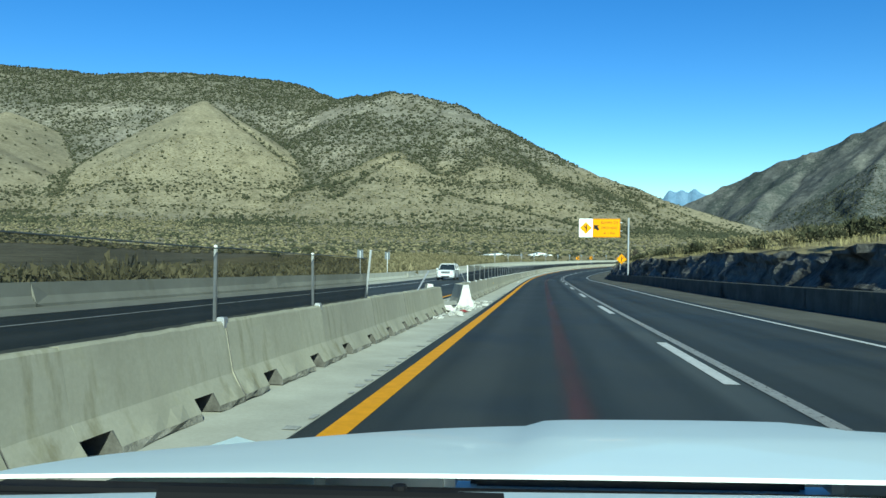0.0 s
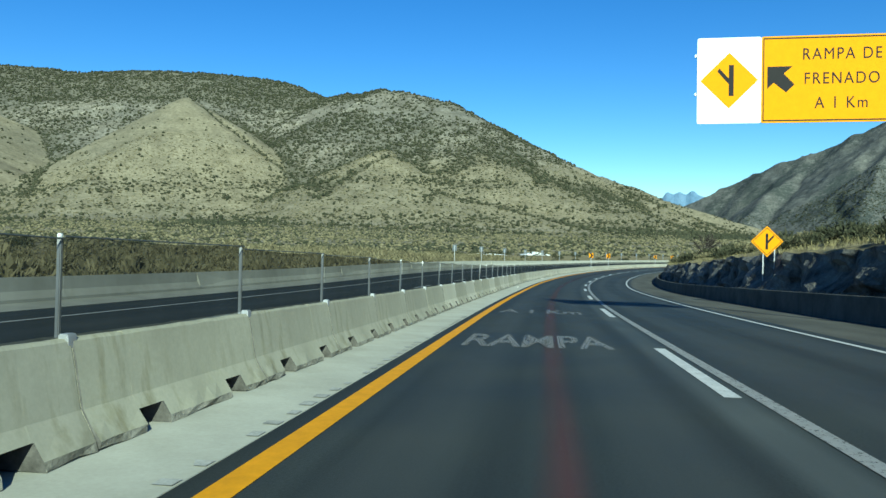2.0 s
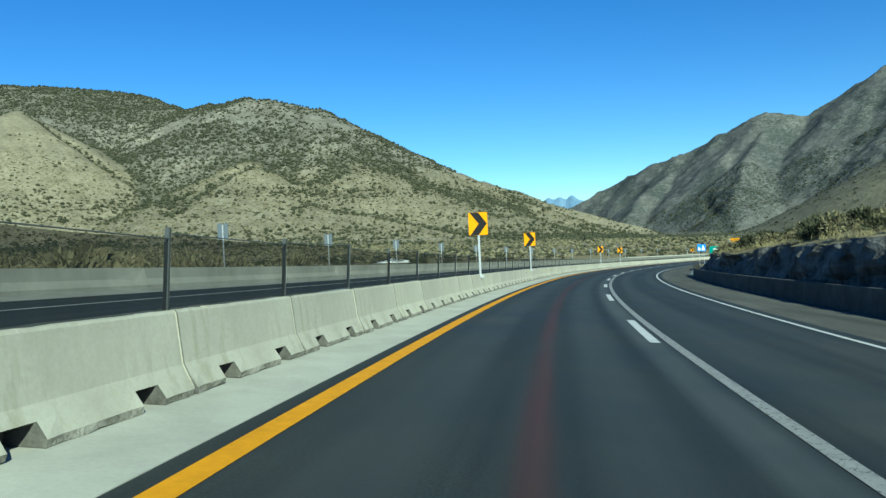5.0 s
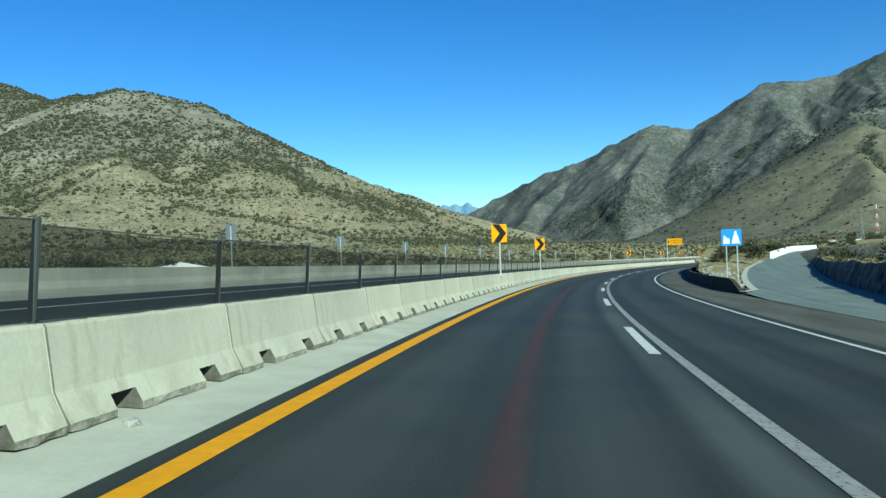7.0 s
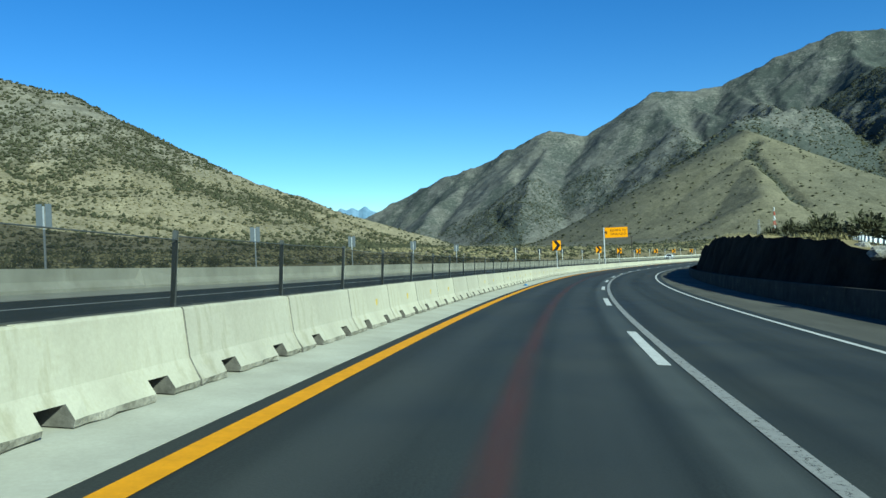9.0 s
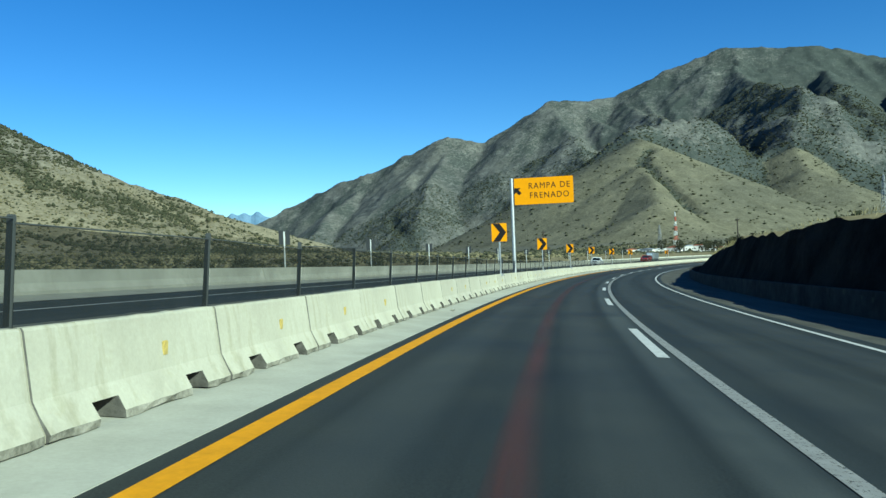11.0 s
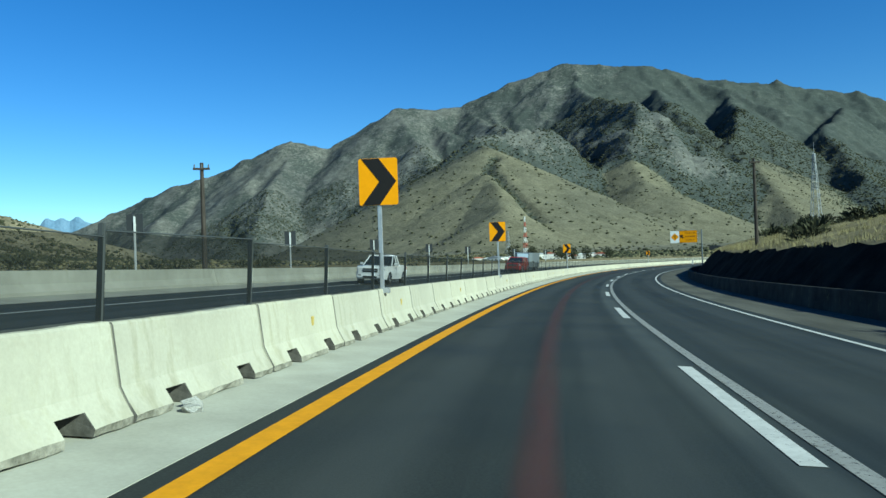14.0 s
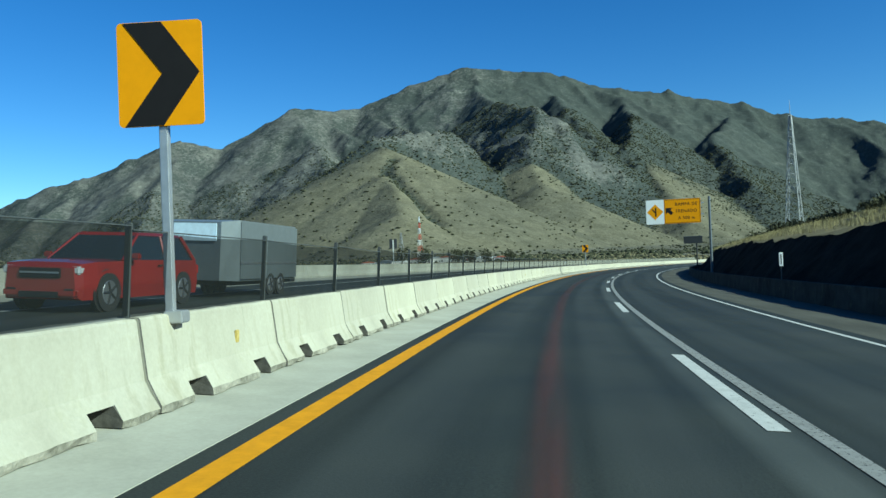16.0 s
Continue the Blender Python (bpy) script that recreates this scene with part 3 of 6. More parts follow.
def side_arms(crest, gap, reach, seed, side=0):
    """Lesser arms that leave a crest at intervals, by turns to both sides."""
    rng, out, left_over = random.Random(seed), [], 0.0
    for (ax, ay, az), (bx, by, bz) in zip(crest, crest[1:]):
        length = math.hypot(bx - ax, by - ay)
        t = left_over
        while t < length:
            f = t / length
            x, y, z = ax + (bx - ax) * f, ay + (by - ay) * f, az + (bz - az) * f
            for sgn in ((1, -1) if not side else (side,)):
                ang = math.atan2(by - ay, bx - ax) + sgn * radians(rng.uniform(55, 95))
                d = reach * rng.uniform(0.6, 1.2) * max(z, 60) / 400
                zz = z - rng.uniform(4, 20)
                out.append([(x, y, zz), (x + math.cos(ang) * d * 0.5, y + math.sin(ang) * d * 0.5, zz * 0.68), (x + math.cos(ang + 0.15) * d, y + math.sin(ang + 0.15) * d, zz * 0.3)])
            t += gap * rng.uniform(0.6, 1.4)
        left_over = t - length
    return out


def crest_height(x, y, line, slope):
    best = np.full(x.shape, -1e9)
    for (ax, ay, az), (bx, by, bz) in zip(line, line[1:]):
        dx, dy = bx - ax, by - ay
        t = np.clip(((x - ax) * dx + (y - ay) * dy) / (dx * dx + dy * dy), 0, 1)
        d = np.hypot(x - ax - t * dx, y - ay - t * dy)
        best = np.maximum(best, az + (bz - az) * t - slope * (np.sqrt(d * d + 100) - 10))
    return best


def highest(x, y, lines, slope, k):
    out = np.full(x.shape, -1e3)
    for pts in lines:
        cx, cy = [p[0] for p in pts], [p[1] for p in pts]
        reach = max(p[2] for p in pts) / slope + 150
        sel = (x > min(cx) - reach) & (x < max(cx) + reach) & (y > min(cy) - reach) & (y < max(cy) + reach)
        if sel.any():
            out[sel] = soft_max(out[sel], crest_height(x[sel], y[sel], pts, slope), k)
    return out


NEAR_S = np.arange(-100, 1000, 8.0)
NEAR_P = np.array([tuple(axes(s)[0]) for s in NEAR_S])
NEAR_R = np.array([tuple(axes(s)[2]) for s in NEAR_S])


def to_road(x, y):
    """Distance to the right of the lane and height of the road nearest to each place."""
    lat, zr = np.empty(x.shape), np.empty(x.shape)
    for a in range(0, x.size, 40000):
        q = slice(a, a + 40000)
        d2 = (x[q, None] - NEAR_P[None, :, 0]) ** 2 + (y[q, None] - NEAR_P[None, :, 1]) ** 2
        i = d2.argmin(1)
        side = (x[q] - NEAR_P[i, 0]) * NEAR_R[i, 0] + (y[q] - NEAR_P[i, 1]) * NEAR_R[i, 1]
        lat[q] = np.sign(side) * np.sqrt(d2[np.arange(len(i)), i])
        zr[q] = NEAR_P[i, 2]
    return lat, zr


def smooth(a, b, v):
    t = np.clip((v - a) / (b - a), 0, 1)
    return t * t * (3 - 2 * t)


def soft_max(a, b, k):
    h = np.clip(0.5 + 0.5 * (a - b) / k, 0, 1)
    return b * (1 - h) + a * h + k * h * (1 - h)


RAVINES = [  # course, half width, depth
    ([(-165, 1400), (-170, 1450), (-252, 1632), (-346, 1690), (-418, 1752), (-478, 1800), (-530, 1905), (-575, 2000)], 14, 9),
    ([(-175, 1420), (-150, 1450), (-105, 1510), (-20, 1640), (20, 1800)], 11, 5),
    ([(25, 1540), (20, 1680), (40, 1800)], 10, 5),
    ([(230, 1560), (225, 1700), (200, 1820)], 10, 5),
    ([(-700, 1450), (-730, 1600), (-690, 1780), (-640, 1950)], 14, 6),
    ([(40, 1420), (64, 1411), (128, 1399), (192, 1364), (245, 1340), (310, 1310)], 8, 2),
    ([(1670, 1750), (1580, 1670), (1490, 1530), (1420, 1400)], 16, 15),
    ([(1900, 1900), (1950, 1760), (1960, 1600), (1860, 1450)], 24, 18),
    ([(2350, 2150), (2400, 1950), (2300, 1850), (2120, 1790)], 26, 18),
    ([(2750, 2000), (2720, 1800), (2560, 1650)], 26, 20),
    ([(2100, 2700), (2000, 2450), (1850, 2200)], 24, 16),
    ([(1750, 3300), (1650, 3000), (1500, 2600)], 22, 12),
]
LEFT_ARMS = side_arms(LEFT_CREST, 170, 420, 3)
RIGHT_ALL = [RIGHT_CREST] + RIGHT_ARMS + side_arms(RIGHT_CREST, 210, 420, 5) + [a for r in RIGHT_ARMS for a in side_arms(r, 190, 300, 8)]


def land(x, y):
    """Height, grass share and scrub share of the land at each place."""
    lat, zr = to_road(x, y)
    d = np.abs(lat)
    level = zr + (-9 - 13 * smooth(350, 800, x) - zr) * smooth(80, 500, d)
    left = np.where(lat < 0, 1.0, 0.0)
    fan = smooth(900, 500, x)
    base = level + fbm(x, y, 90, 4, 3) * 1.6 * smooth(25, 90, d)
    base += left * ((0.004 + 0.02 * smooth(350, -250, x)) * np.maximum(d - 150, 0) * smooth(100, 900, d) - 0.35 * smooth(16, 30, d))
    base += (1 - left) * (np.minimum(0.008 * np.maximum(d - 300, 0), 12) + 2.6 * smooth(11, 30, d))
    # under the carriageways the ground lies below them
    base -= smooth(24, 15, d) * 1.6 * left + smooth(26, 15, d) * 4.6 * (1 - left)
    wx = fbm(x, y, 260, 4, 11) * 26 + fbm(x, y, 60, 3, 21) * 6
    wy = fbm(x, y, 260, 4, 17) * 26 + fbm(x, y, 60, 3, 23) * 6
    gx, gy = x + wx * 0.35, y + wy * 0.35
    px, py = x + wx, y + wy
    rough = soft_max(crest_height(px, py, LEFT_CREST, 0.53), highest(px, py, LEFT_ARMS, 0.62, 6), 8)
    rough2 = highest(px, py, RIGHT_ALL, 0.78, 14)
    tall = np.clip((rough - base) / 160, 0, 1)
    tall2 = np.clip((rough2 - base) / 200, 0, 1)
    rough = rough + tall * (fbm(x, y, 110, 5, 5, 0.55, True) * 7 + fbm(x, y, 30, 3, 6) * 2.5 - 3)
    rough2 = rough2 + tall2 * (fbm(x, y, 170, 6, 7, 0.55, True) * (30 - 15 * smooth(2600, 3200, y)) + fbm(x, y, 38, 3, 8) * 3.0 - (24 - 10 * smooth(2600, 3200, y)))
    rough = soft_max(rough, rough2, 14)
    spur = soft_max(soft_max(highest(gx, gy, LEFT_SPURS, 0.43, 5), highest(gx, gy, LEFT_FACE, 0.6, 5), 4), highest(gx, gy, RIGHT_SPURS, 0.5, 5), 10)
    spur = spur + np.clip((spur - base) / 120, 0, 1) * (fbm(x, y, 70, 4, 14) * 2.2)
    z = soft_max(soft_max(base, rough, 12), spur, 4) + 9 * left * np.exp(-np.abs(np.maximum(rough, spur) - base) / 26)
    cut = np.zeros(x.shape)
    for pts, wide, deep in RAVINES:
        best = np.full(x.shape, 1e9)
        for (ax, ay), (bx, by) in zip(pts, pts[1:]):
            dx, dy = bx - ax, by - ay
            t = np.clip(((px - ax) * dx + (py - ay) * dy) / (dx * dx + dy * dy), 0, 1)
            best = np.minimum(best, np.hypot(px - ax - t * dx, py - ay - t * dy))
        g = np.exp(-(best / wide) ** 2)
        z = z - deep * g
        cut = np.maximum(cut, g)
    over = spur - np.maximum(rough, base)
    grass = smooth(-3, 5, over)
    skirt = smooth(175, 120, z) * smooth(-150, 60, x) * smooth(900, 700, x) * smooth(1300, 1400, y)
    grass = np.maximum(grass, skirt)
    plain = smooth(12, -6, np.maximum(rough, spur) - base)
    patches = fbm(x, y, 120, 5, 31)
    gully = np.exp(-np.abs(over + 2) / 7) * smooth(10, 60, rough - base) * (1 - plain)
    # scrub share raised behind the right spurs and at large x to darken them
    behind = np.exp(-np.abs(over + 20) / 26) * smooth(10, 60, rough - base) * (1 - plain) * smooth(900, 1300, x)
    scrub = (1 - grass) * (0.62 + patches * 0.5) * (1 - plain) + plain * (0.36 + 0.5 * patches) + grass * (0.08 + 0.2 * patches) + gully * 0.9 + cut * 0.9 + 0.26 * grass * smooth(150, 70, z) * smooth(900, 700, x) + 0.85 * smooth(330, 430, z) * smooth(300, -100, x) + 0.7 * behind + 0.8 * smooth(2400, 3500, x) * smooth(2900, 2100, y) + 0.3 * smooth(3650, 4100, x) + 0.2 * grass * smooth(0.0, 0.5, value_noise(z / 11 + x / 900, x / 260, 77)) * smooth(170, 90, z)
    return z, np.clip(np.maximum(grass, plain * 0.75), 0, 1), np.clip(scrub, 0, 1)


CENTRE = (120.0, 250.0)


def ground_mesh(name, mats):
    fine = np.radians(np.arange(-100, 44, 0.17))
    coarse = np.radians(np.arange(44, 260, 3.0))
    az = np.concatenate([fine, coarse])
    r = [2.0]
    while r[-1] < 4520:
        q = r[-1]
        r.append(q + (6 if q < 300 else 10 if q < 1200 else 8.5 if q < 2300 else 13))
    A, R = np.meshgrid(az, np.array(r))
    x, y = CENTRE[0] - np.sin(A) * R, CENTRE[1] + np.cos(A) * R
    z, grass, scrub = land(x.ravel(), y.ravel())
    rows, cols = A.shape
    verts = np.stack([x.ravel(), y.ravel(), z], 1)
    i = np.arange(rows - 1)[:, None] * cols + np.arange(cols)[None, :]
    j = np.arange(rows - 1)[:, None] * cols + (np.arange(cols)[None, :] + 1) % cols
    quads = np.stack([i, j, j + cols, i + cols], -1).reshape(-1, 4)
    me = bpy.data.meshes.new(name)
    me.vertices.add(len(verts))
    me.vertices.foreach_set("co", verts.astype(np.float32).ravel())
    me.loops.add(quads.size)
    me.loops.foreach_set("vertex_index", quads.astype(np.int32).ravel())
    me.polygons.add(len(quads))
    me.polygons.foreach_set("loop_start", np.arange(0, quads.size, 4, dtype=np.int32))
    me.polygons.foreach_set("use_smooth", np.ones(len(quads), bool))
    for m in mats:
        me.materials.append(m)
    mid = verts[quads].mean(1)
    me.polygons.foreach_set("material_index", (mid[:, 0] > 760 + (mid[:, 1] - 1500) * 0.1).astype(np.int32))
    cover = me.attributes.new("cover", "FLOAT_COLOR", "POINT")
    cover.data.foreach_set("color", np.stack([grass, scrub, scrub * 0, scrub * 0 + 1], 1).astype(np.float32).ravel())
    me.update()
    me.validate()
    return me


M_HILL = hillside("dry_hillside", (0.155, 0.138, 0.094), (0.222, 0.198, 0.138), (0.17, 0.156, 0.124), (0.235, 0.218, 0.177), (0.04, 0.042, 0.026), 3.0, 0.85, 0.48)
M_MOUNTAIN = hillside("rocky_mountain", (0.1, 0.095, 0.067), (0.146, 0.137, 0.099), (0.107, 0.108, 0.1), (0.15, 0.15, 0.139), (0.03, 0.04, 0.037), 5.0, 0.65, 0.7)
structure("ground", ground_mesh("ground", (M_HILL, M_MOUNTAIN)), "dry scrubby valley floor rising into rocky mountains", "ground")


def far_range():
    """The range at the valley's end, its distance haze painted blue."""
    v, f, n = [], [], 60
    for i in range(n + 1):
        u = i / n
        a = radians(-13 - 10 * u)
        x, y = -math.sin(a) * 4830, math.cos(a) * 4830
        h = 262 - 520 * abs(u - 0.56) ** 1.2 + 16 * math.sin(u * 31) + 9 * math.sin(u * 73)
        v += [(x, y, -60), (x * 0.985, y * 0.985, h * 0.5), (x, y, h)]
    for i in range(n):
        for q in (0, 1):
            b = 3 * i + q
            f.append((b, b + 3, b + 4, b + 1))
    return mesh_from("far_range", v, f, surface("haze_blue_distance", (0.1, 0.17, 0.26), (0.16, 0.24, 0.34), 0.01, 1.0))


structure("backdrop", far_range(), "distant mountain range closing the valley, haze-blue in colour", "mountain")

# ---------------------------------------------------------------- scrub


def scatter(name, pts, size, mat, label, seed, faces_each=8, flat=0.75):
    """Many small uneven bushes in one mesh."""
    rng = np.random.default_rng(seed)
    n = len(pts)
    if faces_each == 8:
        unit = np.array([(1, 0, 0.3), (0, 1, 0.35), (-1, 0, 0.3), (0, -1, 0.35), (0, 0, 1.0), (0, 0, -0.25)], float)
        tri = np.array([(0, 1, 4), (1, 2, 4), (2, 3, 4), (3, 0, 4), (1, 0, 5), (2, 1, 5), (3, 2, 5), (0, 3, 5)])
    else:
        unit, tri = [], []
        for q in range(faces_each):
            a, e, rr = rng.uniform(0, 6.28), rng.uniform(0.1, 1.3), rng.uniform(0.45, 1.0)
            c = np.array((math.cos(a) * math.cos(e), math.sin(a) * math.cos(e), math.sin(e))) * rr
            w = rng.normal(size=(3, 3)) * 0.062
            b = len(unit)
            unit += [c + w[0], c + w[1], c + w[2]]
            tri.append((b, b + 1, b + 2))
        unit, tri = np.array(unit), np.array(tri)
    k = len(unit)
    turn = rng.uniform(0, 6.28, n)
    sc = size[:, None] * rng.uniform(0.75, 1.25, (n, 3)) * np.array((1, 1, flat))
    jit = unit[None] * (1 + rng.uniform(-0.28, 0.28, (n, k, 1)))
    x = jit[..., 0] * sc[:, None, 0]
    y = jit[..., 1] * sc[:, None, 1]
    c, s = np.cos(turn)[:, None], np.sin(turn)[:, None]
    v = np.stack([x * c - y * s + pts[:, None, 0], x * s + y * c + pts[:, None, 1], jit[..., 2] * sc[:, None, 2] + pts[:, None, 2]], -1).reshape(-1, 3)
    f = (tri[None] + (np.arange(n) * k)[:, None, None]).reshape(-1, 3)
    me = bpy.data.meshes.new(name)
    me.vertices.add(len(v))
    me.vertices.foreach_set("co", v.astype(np.float32).ravel())
    me.loops.add(f.size)
    me.loops.foreach_set("vertex_index", f.astype(np.int32).ravel())
    me.polygons.add(len(f))
    me.polygons.foreach_set("loop_start", np.arange(0, f.size, 3, dtype=np.int32))
    me.materials.append(mat)
    me.update()
    me.validate()
    return tagged(new(name, me), label, "shrubs", kind="stuff")


M_SCRUB = leafy("dark_scrub", (0.026, 0.03, 0.016), (0.062, 0.062, 0.036))
M_DRYBUSH = leafy("dry_bush", (0.085, 0.078, 0.042), (0.2, 0.175, 0.1))
M_GRASS = leafy("yellow_grass", (0.14, 0.12, 0.055), (0.31, 0.27, 0.14))


def wild(n, az0, az1, r0, r1, seed, keep, clear=75):
    rng = np.random.default_rng(seed)
    a = np.radians(rng.uniform(az0, az1, n))
    r = np.sqrt(rng.uniform(r0 ** 2, r1 ** 2, n))
    x, y = CENTRE[0] - np.sin(a) * r, CENTRE[1] + np.cos(a) * r
    z, grass, scrub = land(x, y)
    lat, zr = to_road(x, y)
    ok = (rng.random(n) < keep(grass, scrub)) & (np.abs(lat) > clear)
    return np.stack([x, y, z], 1)[ok], rng


p, g = wild(250000, -22, 42, 900, 3050, 41, lambda gr, sc: np.clip(sc * 0.85 - 0.25, 0.015, 0.7))
scatter("hill_scrub", p, g.uniform(1.5, 4.2, len(p)), M_SCRUB, "dark juniper scrub dotted over the dry hillside", 42, 8, 1.15)
p, g = wild(160000, -95, -20, 900, 3600, 43, lambda gr, sc: np.clip(sc * 1.2 - 0.4, 0.05, 1))
scatter("mountain_scrub", p, g.uniform(2.0, 5.0, len(p)), M_SCRUB, "dark scrub on the rocky mountain slopes", 44)
p, g = wild(90000, -60, 60, 60, 1600, 45, lambda gr, sc: np.clip(sc * 1.0 - 0.1, 0.05, 0.5))
scatter("valley_scrub", p, g.uniform(0.8, 2.8, len(p)), M_SCRUB, "low dark desert bushes on the valley floor", 46)
p, g = wild(110000, -60, 60, 30, 1500, 47, lambda gr, sc: np.clip(1.0 - sc, 0.1, 0.5))
scatter("valley_tufts", p, g.uniform(0.9, 2.3, len(p)), M_DRYBUSH, "pale dry brush and grass tufts on the valley floor", 48)

# ---------------------------------------------------------------- right-hand cuttings and the side road


def curve(pairs):
    xs, ys = [p[0] for p in pairs], [p[1] for p in pairs]
    return lambda s: float(np.interp(s, xs, ys))


def cutting(name, s0, s1, foot, foot_h, height, back, lean, rugged, mat_face, mat_top, label, seed, rise=2.5):
    """A cut bank: a steep face, an uneven rim and the land behind it, one sheet along the road."""
    slope = lean if callable(lean) else (lambda s: lean)
    lift = rise if callable(rise) else (lambda s: rise)
    steps = [0.0, 0.08, 0.18, 0.28, 0.38, 0.48, 0.58, 0.68, 0.78, 0.87, 0.94, 1.0]
    tops = [0.02, 0.05, 0.1, 0.17, 0.26, 0.38, 0.52, 0.7, 1.0]
    n = round((s1 - s0) / 0.55)
    verts, uvs, faces, mats = [], [], [], []
    m = len(steps) + len(tops)
    S = np.array([s0 + (s1 - s0) * i / n for i in range(n + 1)])
    for i, s in enumerate(S):
        c, a, r, u = axes(s)
        f0, h0, hh, b = foot(s), foot_h(s), height(s), back(s)
        rim = hh * (1 + 0.16 * noise.noise((s * 0.09, seed, 0.3)) + 0.1 * noise.noise((s * 0.45, seed, 4.1)))
        for k, t in enumerate(steps):
            h = h0 + t * rim
            bulge = rugged * (noise.fractal((s * 0.42, t * rim * 0.75, seed), 1.0, 2.0, 5) + 0.6 * noise.noise((s * 0.16, t * rim * 0.35, seed + 7)))
            blocky = rugged * 0.35 * noise.cell((s * 0.55, t * rim * 1.1, seed))
            lat = f0 + slope(s) * t * rim + (bulge + blocky) * min(1, t * 5)
            verts.append(c + r * lat + u * (h - (0.4 if k == 0 else 0)))
            uvs.append((s, t * rim))
        edge = f0 + slope(s) * rim
        for t in tops:
            lat = edge + (b - edge) * t
            wave = 0.3 * noise.noise((s * 0.11, lat * 0.2, seed + 3)) + 0.12 * noise.noise((s * 0.6, lat * 0.7, seed))
            verts.append(c + r * lat + u * (h0 + rim + min(1, t * 4) * (0.25 + wave) + lift(s) * (1 - (1 - t) ** 2.2)))
            uvs.append((s, lat))
    for i in range(n):
        for k in range(m - 1):
            q = i * m + k
            faces.append((q, q + 1, q + m + 1, q + m))
            mats.append(0 if k < len(steps) - 1 else 1)
    me = mesh_from(name, verts, faces, mat_face, uvs)
    me.materials.append(mat_top)
    me.polygons.foreach_set("material_index", mats)
    tagged(new(name, me), label, "rock cutting", kind="structure")
    return S


M_ROCK = surface("dark_cut_rock", (0.024, 0.023, 0.021), (0.3, 0.285, 0.25), 0.9, 0.95, 5.0, 0.9, 0.12, spread=(0.32, 0.8), spec=0.05)
# face colour taken near black to carry the bank's deep shade
M_SHOTCRETE = surface("shade_dark_cutting", (0.009, 0.008, 0.007), (0.032, 0.029, 0.023), 0.4, 1.0, 6.0, 0.6, 0.06, spec=0.02)
M_BANK = surface("dry_bank_soil", (0.13, 0.108, 0.058), (0.25, 0.21, 0.115), 0.35, 1.0, 4.0, 0.7, 0.1)
LEAN = curve([(438, 0.3), (475, 0.8), (800, 0.85)])
rise_2 = curve([(440, 0.6), (500, 4.8)])
back_2 = curve([(440, 29.5), (500, 46)])
height_1 = curve([(-60, 2.5), (0, 2.2), (75, 2.35), (150, 2.45), (215, 2.3), (250, 2.0), (262, 1.7)])
height_2 = curve([(288, 0.15), (300, 0.5), (325, 0.8), (335, 1.15), (345, 2.4), (375, 3.5), (430, 3.2), (480, 2.5), (530, 2.4), (585, 3.05), (760, 3.0)])
rise_1 = curve([(0, 2.6), (90, 3.2), (150, 5.0), (262, 5.0)])
ramp_left = curve([(250, 8.7), (286, 8.7), (289, 9.9), (330, 14.5), (360, 19.0), (390, 22.8), (440, 29.5), (500, 41.5)])
ramp_right = curve([(250, 9.3), (262, 11.0), (287, 15.8), (330, 21.0), (390, 27.5), (440, 34), (500, 46)])
ramp_h = curve([(250, -0.014), (280, 0.0), (300, 0.35), (312, 0.6), (330, 1.15), (345, 1.75), (358, 2.4), (390, 3.6), (440, 4.6), (500, 5.2)])
rim_r = curve([(262, 1.6), (290, 1.8), (330, 1.2), (370, 0.4), (440, 0.2)])
cutting("rock_cutting", -60, 262, lambda s: max(9.3, ramp_right(s) + 0.15 if s > 250 else 9.3), lambda s: -0.05, height_1, lambda s: 44, 0.34, 0.55, M_ROCK, M_BANK, "dark fractured rock cutting with dry grass along its rim", 2.0, rise_1)
cutting("rock_cutting", 289, 440, lambda s: 9.3, lambda s: -0.05, height_2, lambda s: ramp_left(s) - 0.1, 0.3, 0.1, M_SHOTCRETE, M_BANK, "smooth shade-dark cut bank beside the road", 5.0, lambda s: ramp_h(s) - height_2(s) - 0.4)
cutting("rock_cutting", 440, 780, lambda s: 9.3, lambda s: -0.05, height_2, back_2, LEAN, 0.1, M_SHOTCRETE, M_BANK, "smooth shade-dark cut bank topped with yellow grass", 5.0, rise_2)
cutting("rock_cutting", 262, 440, lambda s: ramp_right(s) + 0.15, lambda s: ramp_h(s) - 0.05, rim_r, lambda s: ramp_right(s) + 20, 0.3, 0.22, M_ROCK, M_BANK, "shaded rock bank beside the side road", 8.0, -1.8)


def side_road():
    verts, uvs, faces, n = [], [], [], 84
    for i in range(n + 1):
        s = 250 + 250 * i / n
        a, b = ramp_left(s), ramp_right(s)
        for t in (0, 0.33, 0.66, 1):
            lat = a + (b - a) * t
            verts.append(place(s, lat, ramp_h(s)))
            uvs.append((s, lat))
    for i in range(n):
        for k in range(3):
            q = i * 4 + k
            faces.append((q, q + 1, q + 5, q + 4))
    return mesh_from("side_road", verts, faces, M_RAMP, uvs)


structure("gutter_4", sweep("gutter_4", [(0.0, 0.02), (0.45, 0.03)], 286.5, 350, 1.5, M_GUTTER, lambda s, k: (ramp_left(s) - 0.4, ramp_h(s))), "pale concrete strip along the edge of the side road", "gutter")
structure("road_3", side_road(), "worn grey asphalt side road climbing away", "road")
KERB_BLOCK = prism_mesh("kerb_block", [(-0.27, -0.1), (0.27, -0.1), (0.2, 0.86), (0.14, 0.92), (-0.14, 0.92), (-0.2, 0.86)], -0.3, 0.3, M_SIGNWHITE, 0.02)
